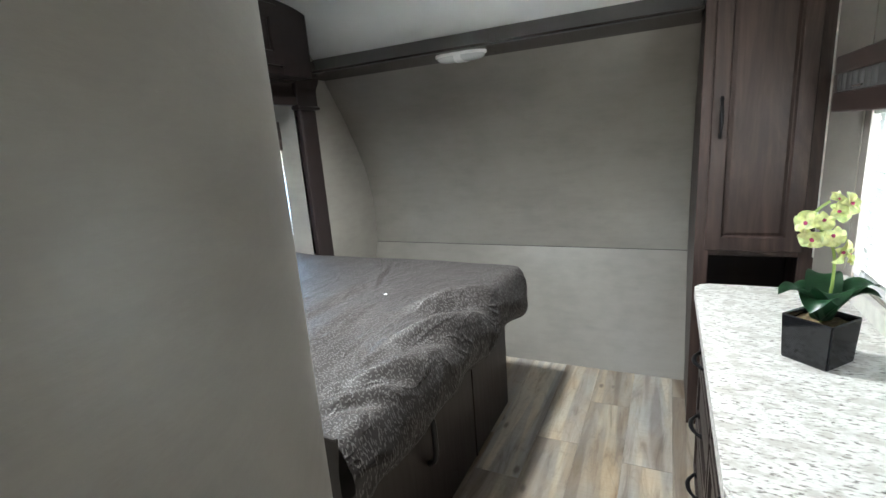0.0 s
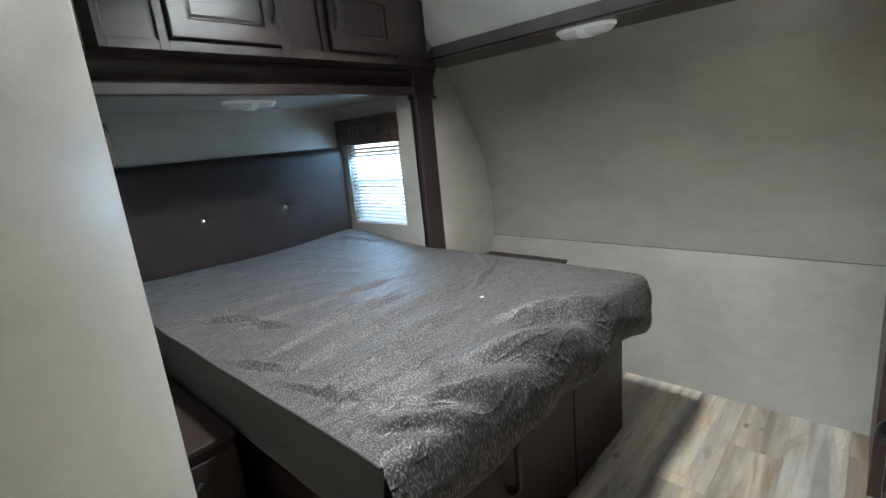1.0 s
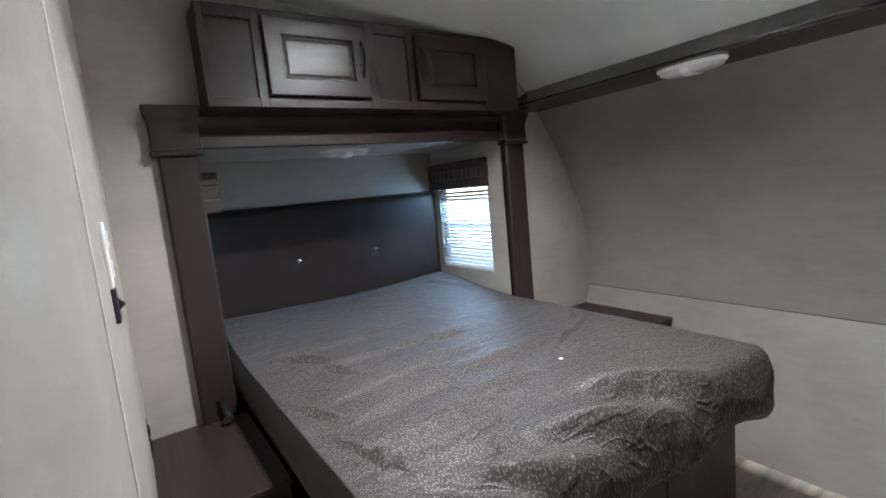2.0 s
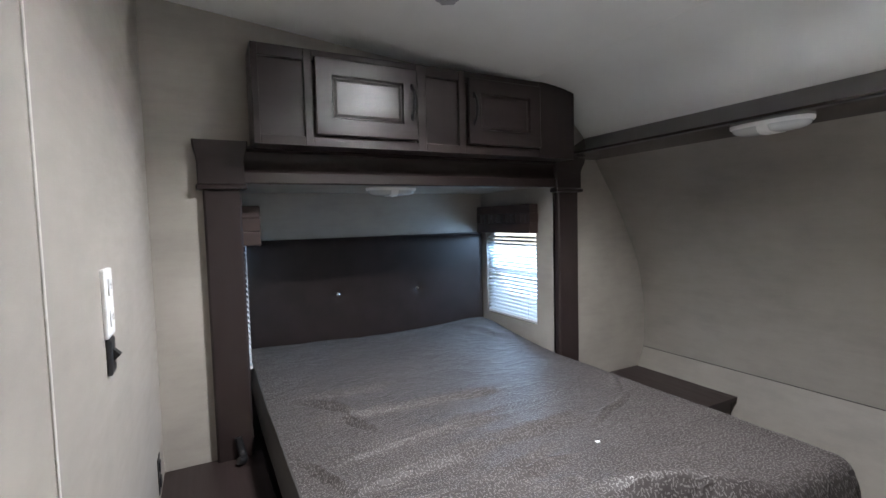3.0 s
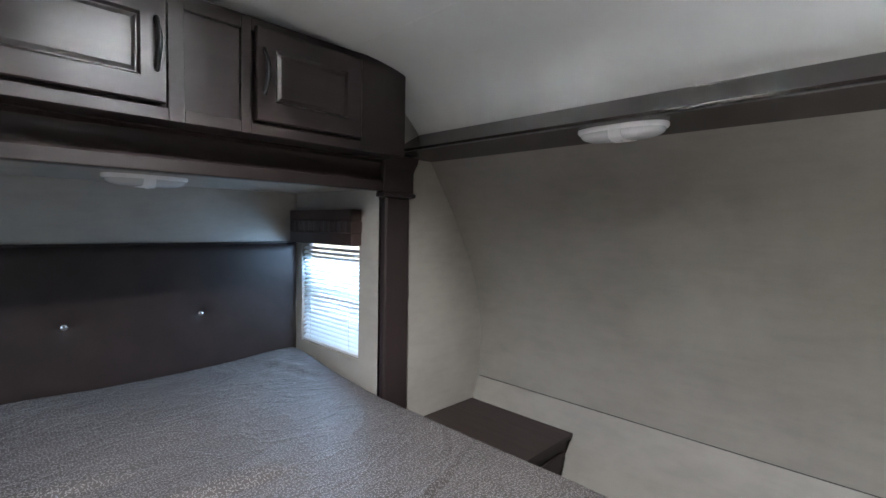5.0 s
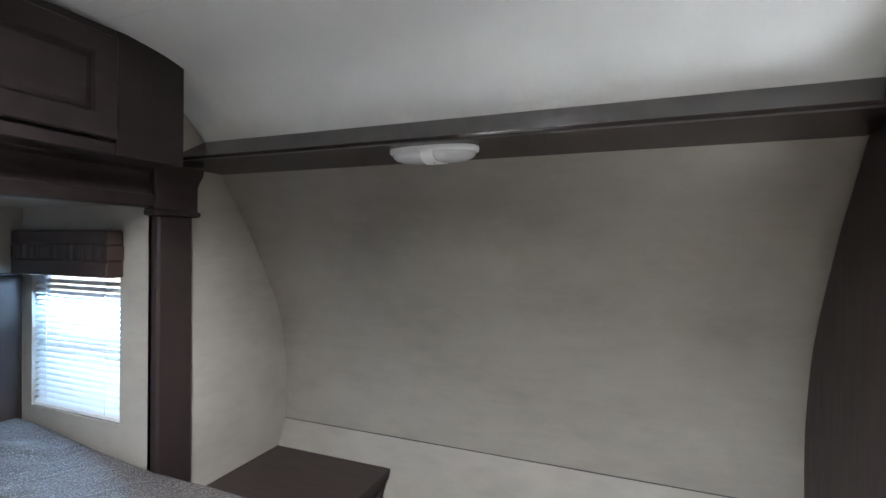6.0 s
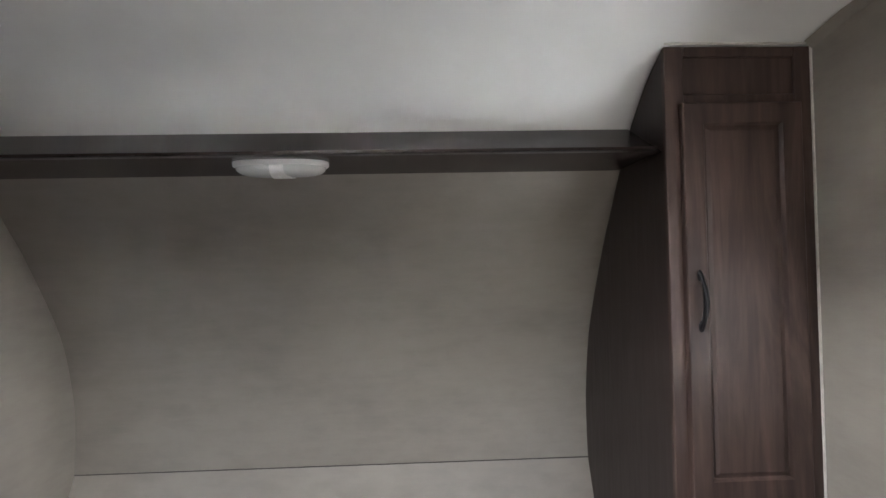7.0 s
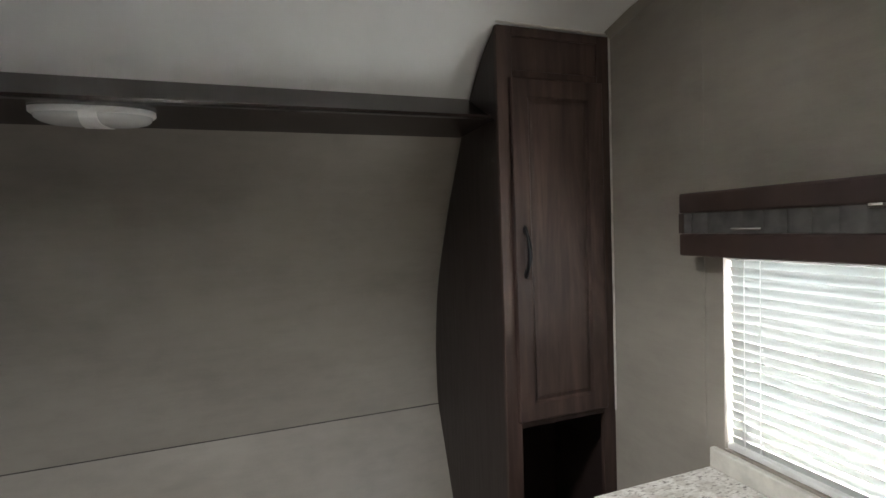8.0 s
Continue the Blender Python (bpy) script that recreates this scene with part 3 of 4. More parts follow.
def mattress():
    bm = bmesh.new()
    r = 0.060
    grid = []
    for i in range(NXS + 1):
        x = HX + (FX - HX) * i / NXS
        row = []
        for j in range(NYS + 1):
            y = NY + (FY - NY) * j / NYS
            z = bed_top(x, y)
            fx = max(0, x - (FX - r)) / r
            fy = max(0, y - (FY - r)) / r
            corner = math.hypot(fx, fy)
            if corner > 0:
                c = min(1, corner)
                z -= r * (1 - math.sqrt(max(0, 1 - c * c * 0.98)))
            xx, yy = x + 0.022 * smoothstep(FX - 0.35, FX, x) * noise.noise((y * 3.4, 0.3, 8)), y
            if fx > 0 and fy > 0 and corner > 1:
                xx += FX - r + r * fx / corner - x
                yy = FY - r + r * fy / corner
            row.append(bm.verts.new((xx, yy, z)))
        grid.append(row)
    for i in range(NXS):
        for j in range(NYS):
            bm.faces.new((grid[i][j], grid[i + 1][j], grid[i + 1][j + 1], grid[i][j + 1]))
    # foot and far side hang down from the rim
    rim = [grid[NXS][j] for j in range(NYS + 1)] + [grid[i][NYS] for i in range(NXS - 1, -1, -1)]
    last = rim
    steps = 12
    for k in range(1, steps + 1):
        v = k / steps
        cur = []
        for n_, q in enumerate(rim):
            p = q.co
            far = n_ > NYS
            out = skirt_out(p.y if not far else p.x, v)
            tuck = -0.03 * max(0, v - 0.72) / 0.28
            hem = 0.485 + 0.030 * noise.noise((p.x * 4, p.y * 4, 5))
            z = p.z + (hem - p.z) * v
            if far:
                cur.append(bm.verts.new((p.x, p.y + 0.3 * out + tuck, z)))
            else:
                cur.append(bm.verts.new((p.x + out + tuck, p.y, z)))
        for a in range(len(rim) - 1):
            bm.faces.new((last[a], last[a + 1], cur[a + 1], cur[a]))
        last = cur
    return bm


MATTRESS = part("mattress_cover", mattress(), COVER, BED, "dark taupe woven cover with pale dashes and creases", True)
# near side band, a separate cloth below the piping
bm = bmesh.new()
rows = []
for k in range(15):
    v = k / 14
    row = []
    for i in range(NXS // 2 + 1):
        x = HX + (FX - 0.006 - HX) * i / (NXS // 2)
        top = bed_top(x, NY)
        out = 0.020 * math.sin(math.pi * v) + 0.004 * noise.noise((x * 5, v * 4, 9)) - 0.012 * v
        row.append(bm.verts.new((x, NY - out - 0.001, top + (BOTTOM - top) * v)))
    rows.append(row)
for r1, r2 in zip(rows, rows[1:]):
    for i in range(len(r1) - 1):
        bm.faces.new((r1[i], r1[i + 1], r2[i + 1], r2[i]))
part("mattress_side", bm, SIDE, BED, "plain dark grey side band", True)
part("mattress_core", box((HX + 0.01, NY + 0.012, 0.49), (FX - 0.05, FY - 0.04, 0.68), 0.02), SIDE, BED)
edge = [(HX + (FX - HX - 0.01) * i / 90, NY - 0.003, bed_top(HX + (FX - HX - 0.01) * i / 90, NY) + 0.001) for i in range(91)]
part("piping", tube(edge, 0.0042, 7), SIDE, BED, "", True)
# base: boards at the foot with a joint between, side boards
BASE_X = -0.847
part("foot_board", box((BASE_X - 0.018, 1.735, 0.0), (BASE_X, 2.175, 0.53), 0.003), WOOD, BED)
part("foot_board", box((BASE_X - 0.018, 0.86, 0.0), (BASE_X, 1.728, 0.53), 0.003), WOOD, BED)
part("joint_strip", box((BASE_X - 0.016, 1.727, 0.0), (BASE_X + 0.004, 1.737, 0.53), 0.001), WOOD, BED)
part("side_board", box((-2.06, 2.157, 0.0), (BASE_X - 0.018, 2.175, 0.53), 0.002), WOOD_X, BED)
part("side_board", box((-2.06, 0.86, 0.0), (BASE_X - 0.018, 0.878, 0.53), 0.002), WOOD_X, BED)
part("deck", box((-2.78, 0.88, 0.46), (BASE_X - 0.018, 2.157, 0.49)), DARK_BASE, BED)
# pull strap on the foot
strap = [(BASE_X + 0.004, 1.31, 0.47), (BASE_X + 0.030, 1.31, 0.45), (BASE_X + 0.036, 1.31, 0.38), (BASE_X + 0.032, 1.31, 0.30), (BASE_X + 0.004, 1.31, 0.27)]
part("strap", tube(spline(strap, 6), 0.010, 8), BLACK_PLASTIC, BED, "black pull strap", True)

scrap = bmesh.new()
prism([(-1.193, 1.660), (-1.180, 1.657), (-1.177, 1.668), (-1.187, 1.674)], "z", bed_top(-1.186, 1.666) + 0.001, bed_top(-1.186, 1.666) + 0.004, scrap)
tagged(part("paper_scrap", scrap, WHITE_PLASTIC), "tiny white paper scrap lying on the bed", "scrap")

# headboard with two crystal buttons
HB = thing("headboard", (-2.77, 1.53, 0.75), "dark brown padded vinyl headboard with two crystal buttons", "headboard")
BUTTONS = [(1.28, 1.027), (1.772, 1.022)]
bm = bmesh.new()
ny, nz = 150, 64
y0, y1, z0, z1 = 0.79, 2.252, 0.60, 1.345
front = []
for i in range(ny + 1):
    row = []
    for j in range(nz + 1):
        y, z = y0 + (y1 - y0) * i / ny, z0 + (z1 - z0) * j / nz
        edge_d = min(y - y0, y1 - y, z1 - z)
        d = 0.022 * (1 - math.exp(-edge_d / 0.015)) + 0.004 * noise.noise((y * 3, z * 3, 4))
        for by, bz in BUTTONS:
            q = math.hypot(y - by, z - bz)
            d -= 0.020 * math.exp(-q / 0.022)
            ang = math.atan2(z - bz, y - by)
            d -= 0.003 * math.exp(-q / 0.07) * (0.5 + 0.5 * math.cos(4 * ang))
        row.append(bm.verts.new((-2.772 + d, y, z)))
    front.append(row)
for i in range(ny):
    for j in range(nz):
        bm.faces.new((front[i][j], front[i + 1][j], front[i + 1][j + 1], front[i][j + 1]))
part("padding", bm, VINYL, HB, "", True)
part("back_board", box((-2.785, y0, z0), (-2.768, y1, z1 + 0.004), 0.002), VINYL, HB)
for by, bz in BUTTONS:
    bm = bmesh.new()
    bmesh.ops.create_uvsphere(bm, u_segments=10, v_segments=6, radius=0.014, matrix=Matrix.Translation((-2.764, by, bz)) @ Matrix.Diagonal((0.7, 1, 1, 1)))
    part("button", bm, CHROME, HB, "faceted crystal button")

# ---------------------------------------------------------------- nightstands


def nightstand(lo, hi, label, ax):
    n = thing("nightstand", ((lo[0] + hi[0]) / 2, (lo[1] + hi[1]) / 2, 0), label, "nightstand", "nightstands beside the bed")
    part("top", box((lo[0], lo[1], hi[2] - 0.02), hi, 0.004), WOOD_X, n)
    part("body", box((lo[0], lo[1] + 0.004, 0.0), (hi[0] - 0.012, hi[1] - 0.004, hi[2] - 0.02), 0.002), WOOD, n)
    m = (lo[1] + hi[1]) / 2
    d = part("door", box((hi[0] - 0.012, lo[1] + 0.02, 0.06), (hi[0] - 0.001, hi[1] - 0.02, hi[2] - 0.05), 0.003), WOOD, n)
    part("handle", handle((hi[0], m, hi[2] - 0.11), "x", 1, "y", 0.10), BLACK_METAL, d, "", True)
    return n


def handle(at, out_axis, sign, along, length=0.13, lift=0.024, radius=0.0052):
    """A bowed bar pull with flattened leaf-shaped ends."""
    c = Vector(at)
    o = Vector([sign if k == out_axis else 0 for k in "xyz"])
    a = Vector([1 if k == along else 0 for k in "xyz"])
    pts, taper = [], []
    for i in range(17):
        k = i / 8 - 1
        pts.append(c + a * (k * length / 2) + o * (0.003 + lift * (1 - abs(k) ** 2.2)))
        taper.append(0.7 + 0.75 * (1 - abs(k) ** 1.5) if abs(k) < 0.85 else 1.1)
    bm = tube(pts, radius, 10, None, taper)
    for k in (-1, 1):
        p = c + a * k * (length / 2 - 0.004)
        m = Matrix.Translation(p + o * 0.002) @ Matrix.Diagonal([0.004 if x == out_axis else (0.015 if x == along else 0.008) for x in "xyz"] + [1])
        bmesh.ops.create_uvsphere(bm, u_segments=10, v_segments=6, radius=1.0, matrix=m)
    return bm


nightstand((-2.06, 0.437, 0), (-1.45, 0.778, 0.556), "dark espresso wooden nightstand beside the bathroom wall", "y")
NS2 = thing("nightstand", (-1.76, 2.5, 0), "dark espresso wooden nightstand against the nose wall", "nightstand", "nightstands beside the bed")
part("top", prism([(2.24, 0.510), (2.892, 0.510), (2.900, 0.530), (2.24, 0.530)], "x", -2.073, -1.480), WOOD_X, NS2)
part("body", prism([(2.25, 0.0), (2.655, 0.0), (2.885, 0.510), (2.25, 0.510)], "x", -2.073, -1.493), WOOD, NS2)
part("door", prism([(2.27, 0.06), (2.66, 0.06), (2.84, 0.46), (2.27, 0.46)], "x", -1.493, -1.483), WOOD, NS2)

# ---------------------------------------------------------------- alcove surround


def post(y0, y1, label, z0):
    p = thing("pilaster", (-2.05, (y0 + y1) / 2, z0), label, "pilaster", "posts of the alcove")
    part("shaft", prism([(-2.075, y0), (-2.035, y0), (-2.028, y0 + 0.008), (-2.028, y1 - 0.008), (-2.035, y1), (-2.075, y1)], "z", z0, 1.60), WOOD, p)
    # capital: a block with a bead below and a crown that flares above
    m = 0.012
    prof = [(0.000, 1.562), (0.014, 1.566), (0.016, 1.578), (0.006, 1.586), (0.006, 1.668), (0.012, 1.690), (0.022, 1.712), (0.026, 1.738), (0.0, 1.740)]
    bm = bmesh.new()
    rings = []
    for o, z in prof:
        x1 = -2.028 + o
        rings.append([bm.verts.new(v) for v in ((-2.07, y0 - m - o * 0.6, z), (x1 - 0.004, y0 - m - o * 0.6, z), (x1, y0 - m - o * 0.6 + 0.004, z), (x1, y1 + m + o * 0.6 - 0.004, z), (x1 - 0.004, y1 + m + o * 0.6, z), (-2.07, y1 + m + o * 0.6, z))])
    for ra, rb in zip(rings, rings[1:]):
        for j in range(6):
            bm.faces.new((ra[j], ra[(j + 1) % 6], rb[(j + 1) % 6], rb[j]))
    bm.faces.new(rings[0][::-1])
    bm.faces.new(rings[-1])
    part("capital", bm, WOOD_Y, p, "", True)
    return p


post(0.618, 0.745, "dark wooden pilaster with a crowned capital", 0.556)
post(2.262, 2.398, "dark wooden pilaster with a crowned capital", 0.556)
LINTEL = thing("lintel", (-2.04, 1.5, 1.59), "dark wooden moulded lintel over the bed alcove", "lintel")
prof = [(-2.075, 1.588), (-2.034, 1.588), (-2.030, 1.592), (-2.030, 1.628), (-2.036, 1.634), (-2.046, 1.652), (-2.048, 1.690), (-2.040, 1.704), (-2.010, 1.712), (-2.010, 1.722), (-2.075, 1.722)]
part("moulding", prism(prof, "y", 0.757, 2.250), WOOD_Y, LINTEL, "", True)
# rubber seal that curls out at the foot of the near post
seal = spline([(-2.024, 0.69, 0.640), (-2.014, 0.70, 0.590), (-1.990, 0.705, 0.572), (-1.968, 0.70, 0.574), (-1.958, 0.685, 0.580)], 6)
tagged(part("rubber_seal", tube(seal, 0.014, 10), RUBBER, None, "", True), "glossy black rubber seal curled at the post's foot", "seal")

# ---------------------------------------------------------------- overhead cabinet


def panel_door(lo, hi, mat, face="x", rail=0.052, flat=False):
    """A framed door: stiles and rails round a sunken panel with a groove. lo, hi are (u, v); the back lies at 0."""
    bm = bmesh.new()
    (u0, v0), (u1, v1) = lo, hi
    loops = [(0.0, 0.0), (0.0, 0.016), (0.003, 0.019), (rail - 0.006, 0.019), (rail, 0.010), (rail + 0.004, 0.010), (rail + 0.014, 0.013)]
    rings = []
    for inset, h in loops:
        rings.append([bm.verts.new((u0 + inset, v0 + inset, h)), bm.verts.new((u1 - inset, v0 + inset, h)), bm.verts.new((u1 - inset, v1 - inset, h)), bm.verts.new((u0 + inset, v1 - inset, h))])
    for ra, rb in zip(rings, rings[1:]):
        for j in range(4):
            bm.faces.new((ra[j], ra[(j + 1) % 4], rb[(j + 1) % 4], rb[j]))
    bm.faces.new(rings[0][::-1])
    bm.faces.new(rings[-1])
    return bm


def facing(bm, axis, plane, sign):
    """Turns a panel built as (u, v, depth) to face along an axis from a plane."""
    for v in bm.verts:
        u, w, h = v.co
        v.co = (plane + sign * h, u, w) if axis == "x" else (u, plane + sign * h, w)
    return bm


CAB = thing("overhead_cabinet", (-1.97, 1.51, 1.712), "dark espresso overhead cabinet with two framed doors", "cabinet")
CX = -1.900
# box with four sunken or open fields in its face frame
bm = bmesh.new()
cy0, cy1, cz0, cz1 = 0.785, 2.250, 1.716, 2.064
slope_top = [(y, min(cz1, ceil_z(y) + 0.012)) for y in (cy1, 2.22, 2.19, 2.16, 2.13, 2.10, 2.05)]
prism([(cy0, cz0), (cy1, cz0)] + slope_top + [(cy0, cz1)], "x", -2.058, CX - 0.018, bm)
part("carcass", bm, WOOD_Y, CAB)
for u0, u1, nm in ((cy0, 0.808, "stile"), (0.962, 0.992, "stile"), (1.412, 1.452, "stile"), (1.606, 1.636, "stile")):
    part(nm, box((CX - 0.018, u0, cz0), (CX, u1, cz1), 0.0015, 1), WOOD, CAB)
part("stile", prism([(2.036, cz0), (cy1, cz0)] + slope_top + [(2.036, cz1)], "x", CX - 0.018, CX), WOOD, CAB)
for u0, u1 in ((0.808, 0.962), (0.992, 1.412), (1.452, 1.606), (1.636, 2.036)):
    part("rail", box((CX - 0.018, u0, cz0), (CX - 0.0004, u1, 1.750), 0.0015, 1), WOOD_Y, CAB)
    part("rail", box((CX - 0.018, u0, 2.022), (CX - 0.0004, u1, cz1), 0.0015, 1), WOOD_Y, CAB)
for u0, u1 in ((0.808, 0.962), (1.452, 1.606)):
    part("panel", box((CX - 0.018, u0, 1.750), (CX - 0.013, u1, 2.022)), WOOD_Y, CAB)
for k, (u0, u1) in enumerate(((0.998, 1.404), (1.645, 2.030))):
    d = part("door", facing(panel_door((u0, 1.757), (u1, 2.036), WOOD, rail=0.066), "x", CX + 0.001, 1), DOOR_GLOSS, CAB, "framed door with a sunken glossy panel")
    hy = u1 - 0.024 if k == 0 else u0 + 0.024
    part("handle", handle((CX + 0.020, hy, 1.905), "x", 1, "z", 0.125), BLACK_METAL, d, "bowed black metal pull", True)


# ---------------------------------------------------------------- lamps


def dome_lamp(at, along, label):
    """An unlit oval dome lamp hanging from a surface: base plate, two ribbed lenses and a bar with the switch between."""
    l = thing("dome_lamp", at, label, "lamp", "oval dome lamps")
    c = Vector(at)
    a = Vector((1, 0, 0)) if along == "x" else Vector((0, 1, 0))
    b = Vector((0, 1, 0)) if along == "x" else Vector((-1, 0, 0))

    def oval(la, lb, z, n=40, e=2.6):
        out = []
        for i in range(n):
            t = 2 * math.pi * i / n
            cs, sn = math.cos(t), math.sin(t)
            out.append(c + a * la * math.copysign(abs(cs) ** (2 / e), cs) + b * lb * math.copysign(abs(sn) ** (2 / e), sn) - Vector((0, 0, z)))
        return out

    def shell(levels):
        bm = bmesh.new()
        rings = [[bm.verts.new(p) for p in oval(*lv)] for lv in levels]
        for ra, rb in zip(rings, rings[1:]):
            for j in range(len(ra)):
                bm.faces.new((ra[j], ra[(j + 1) % len(ra)], rb[(j + 1) % len(rb)], rb[j]))
        bm.faces.new(rings[0][::-1])
        bm.faces.new(rings[-1])
        return bm
    part("base", shell([(0.131, 0.056, 0.0), (0.131, 0.056, 0.010), (0.127, 0.053, 0.014), (0.115, 0.045, 0.014)]), WHITE_PLASTIC, l, "", True)
    part("lens", shell([(0.124, 0.050, 0.0125), (0.120, 0.048, 0.024), (0.110, 0.042, 0.031), (0.092, 0.032, 0.036), (0.06, 0.02, 0.038)]), LENS, l, "ribbed clear lens", True)
    bm = bmesh.new()
    prof = [(-0.052, 0.012), (-0.050, 0.026), (-0.040, 0.036), (-0.02, 0.0405), (0.02, 0.0405), (0.040, 0.036), (0.050, 0.026), (0.052, 0.012)]
    lo, hi = [], []
    for v, z in prof:
        w = 0.018 + 0.012 * (v + 0.052) / 0.104
        lo.append(bm.verts.new(c - a * w + b * v - Vector((0, 0, z))))
        hi.append(bm.verts.new(c + a * w + b * v - Vector((0, 0, z))))
    for j in range(len(lo) - 1):
        bm.faces.new((lo[j], lo[j + 1], hi[j + 1], hi[j]))
    bm.faces.new(lo)
    bm.faces.new(hi[::-1])
    bm.faces.new((lo[0], hi[0], hi[-1], lo[-1]))
    bar = part("switch_bar", bm, WHITE_PLASTIC, l, "white bar across the middle", True)
    sw = bmesh.new()
    p = c - b * 0.012 - Vector((0, 0, 0.042))
    add_box(sw, p - Vector((0.007, 0.007, 0.003)), p + Vector((0.007, 0.007, 0.003)), 0.0015)
    part("switch", sw, WHITE_PLASTIC, bar)
    return l


dome_lamp((-1.073, 2.368, 1.743), "x", "white oval dome lamp, unlit, under the dark beam")
dome_lamp((-2.365, 1.468, 1.601), "y", "white oval dome lamp, unlit, on the alcove ceiling")

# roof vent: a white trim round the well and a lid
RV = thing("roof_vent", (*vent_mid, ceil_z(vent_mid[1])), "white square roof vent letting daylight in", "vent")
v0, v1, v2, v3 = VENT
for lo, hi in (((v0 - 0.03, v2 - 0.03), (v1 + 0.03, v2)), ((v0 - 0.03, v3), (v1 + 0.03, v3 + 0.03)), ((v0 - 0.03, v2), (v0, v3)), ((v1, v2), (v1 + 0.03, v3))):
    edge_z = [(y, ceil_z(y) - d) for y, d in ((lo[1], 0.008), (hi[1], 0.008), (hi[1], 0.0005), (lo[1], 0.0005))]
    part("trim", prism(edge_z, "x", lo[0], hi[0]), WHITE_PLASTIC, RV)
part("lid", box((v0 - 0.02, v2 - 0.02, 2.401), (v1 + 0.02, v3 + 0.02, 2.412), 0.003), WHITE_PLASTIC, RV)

# small lobed knob under the ceiling
KX, KY = -1.431, 1.306
bm = bmesh.new()
rings = []
kz = ceil_z(KY)
for r, z in ((0.016, kz + 0.002), (0.016, kz - 0.016), (0.036, kz - 0.020), (0.039, kz - 0.030), (0.033, kz - 0.040), (0.013, kz - 0.045)):
    rings.append([bm.verts.new((KX + r * (1 + 0.12 * math.cos(6 * t)) * math.cos(t), KY + r * (1 + 0.12 * math.cos(6 * t)) * math.sin(t), z)) for t in [2 * math.pi * j / 24 for j in range(24)]])
for ra, rb in zip(rings, rings[1:]):
    for j in range(24):
        bm.faces.new((ra[j], ra[(j + 1) % 24], rb[(j + 1) % 24], rb[j]))
bm.faces.new(rings[0])
bm.faces.new(rings[-1])
tagged(part("ceiling_knob", bm, plain("grey_plastic", (0.30, 0.30, 0.32), 0.4), None, "", True), "small grey lobed plastic knob on the white ceiling", "knob")

# ---------------------------------------------------------------- valances


def valance(axis, wall, inward, u0, u1, z0, z1, depth, label, band=True):
    """A padded pelmet box over a window, with a pleated grey band sunk between two brown rolls."""
    at = (wall, (u0 + u1) / 2, z0) if axis == "x" else ((u0 + u1) / 2, wall, z0)
    v = thing("valance", at, label, "valance", "window valances")

    def bx(p, q, r, s, w0, w1, bev=0.0):
        a, b = wall + inward * w0, wall + inward * w1
        lo, hi = ((min(a, b), p, r), (max(a, b), q, s)) if axis == "x" else ((p, min(a, b), r), (q, max(a, b), s))
        return box(lo, hi, bev, 3)
    h = z1 - z0
    part("upper_roll", bx(u0, u1, z0 + h * 0.68, z1, 0.001, depth, 0.006), VALANCE, v)
    part("lower_roll", bx(u0, u1, z0, z0 + h * 0.36, 0.001, depth, 0.006), VALANCE, v)
    part("end_board", bx(u0, u0 + 0.012, z0 + h * 0.36, z0 + h * 0.68, 0.001, depth - 0.001), VALANCE, v)
    part("end_board", bx(u1 - 0.012, u1, z0 + h * 0.36, z0 + h * 0.68, 0.001, depth - 0.001), VALANCE, v)
    bm = bmesh.new()
    n = int((u1 - u0) / 0.006)
    lo, hi = [], []
    for i in range(n + 1):
        u = u0 + 0.012 + (u1 - u0 - 0.024) * i / n
        w = depth - 0.016 + 0.010 * abs(math.sin(u * math.pi / 0.046)) ** 0.3 + 0.002 * noise.noise((u * 30, 0, 2))
        p = wall + inward * w
        for lst, z in ((lo, z0 + h * 0.36), (hi, z0 + h * 0.68)):
            lst.append(bm.verts.new((p, u, z) if axis == "x" else (u, p, z)))
    for i in range(n):
        bm.faces.new((lo[i], lo[i + 1], hi[i + 1], hi[i]))
    part("pleated_band", bm, GREY_BAND if band else VALANCE, v, "grey pleated band", True)
    return v


VAL = valance("x", 0.37, -1, 0.91, 1.915, 1.333, 1.488, 0.080, "dark brown valance with a grey pleated band over the dresser window")
part("clip", tube([(0.298, 1.775, 1.3985), (0.296, 1.74, 1.3985), (0.298, 1.705, 1.3985)], 0.0035, 8), CHROME, VAL, "thin metal bar", True)
part("clip", tube([(0.298, 1.512, 1.436), (0.285, 1.505, 1.436), (0.285, 1.49, 1.436), (0.298, 1.483, 1.436)], 0.006, 8), CHROME, VAL, "bright metal knob", True)
valance("y", 2.262, -1, -2.745, -2.195, 1.348, 1.512, 0.060, "dark brown valance over the small alcove window", False)
valance("y", 0.745, 1, -2.745, -2.195, 1.348, 1.512, 0.080, "dark brown valance over the small alcove window", False)

# ---------------------------------------------------------------- wardrobe
WX0, WX1, WY = -0.032, 0.3695, 2.262
WARD = thing("wardrobe", (0.17, 2.45, 0), "tall walnut-stained corner wardrobe with one framed door", "wardrobe")
side = [(WY + 0.018, 0.0), (2.658, 0.0), (2.797, 0.287), (2.950, 0.632), (2.955, 0.66)]
side += [p for p in reversed(UPPER) if 0.66 < p[1] < 1.80] + [(2.53, 1.86)]
side = [(y - 0.003, z) for y, z in side]
side += [(y - 0.004, z - 0.004) for y, z in reversed(COVE) if WY + 0.02 < y < 2.50] + [(WY + 0.018, ceil_z(WY + 0.018) - 0.004)]
part("side_panel", prism(side, "x", WX0 + 0.002, WX0 + 0.018), WOOD, WARD)
top_z = ceil_z(WY + 0.018) - 0.001


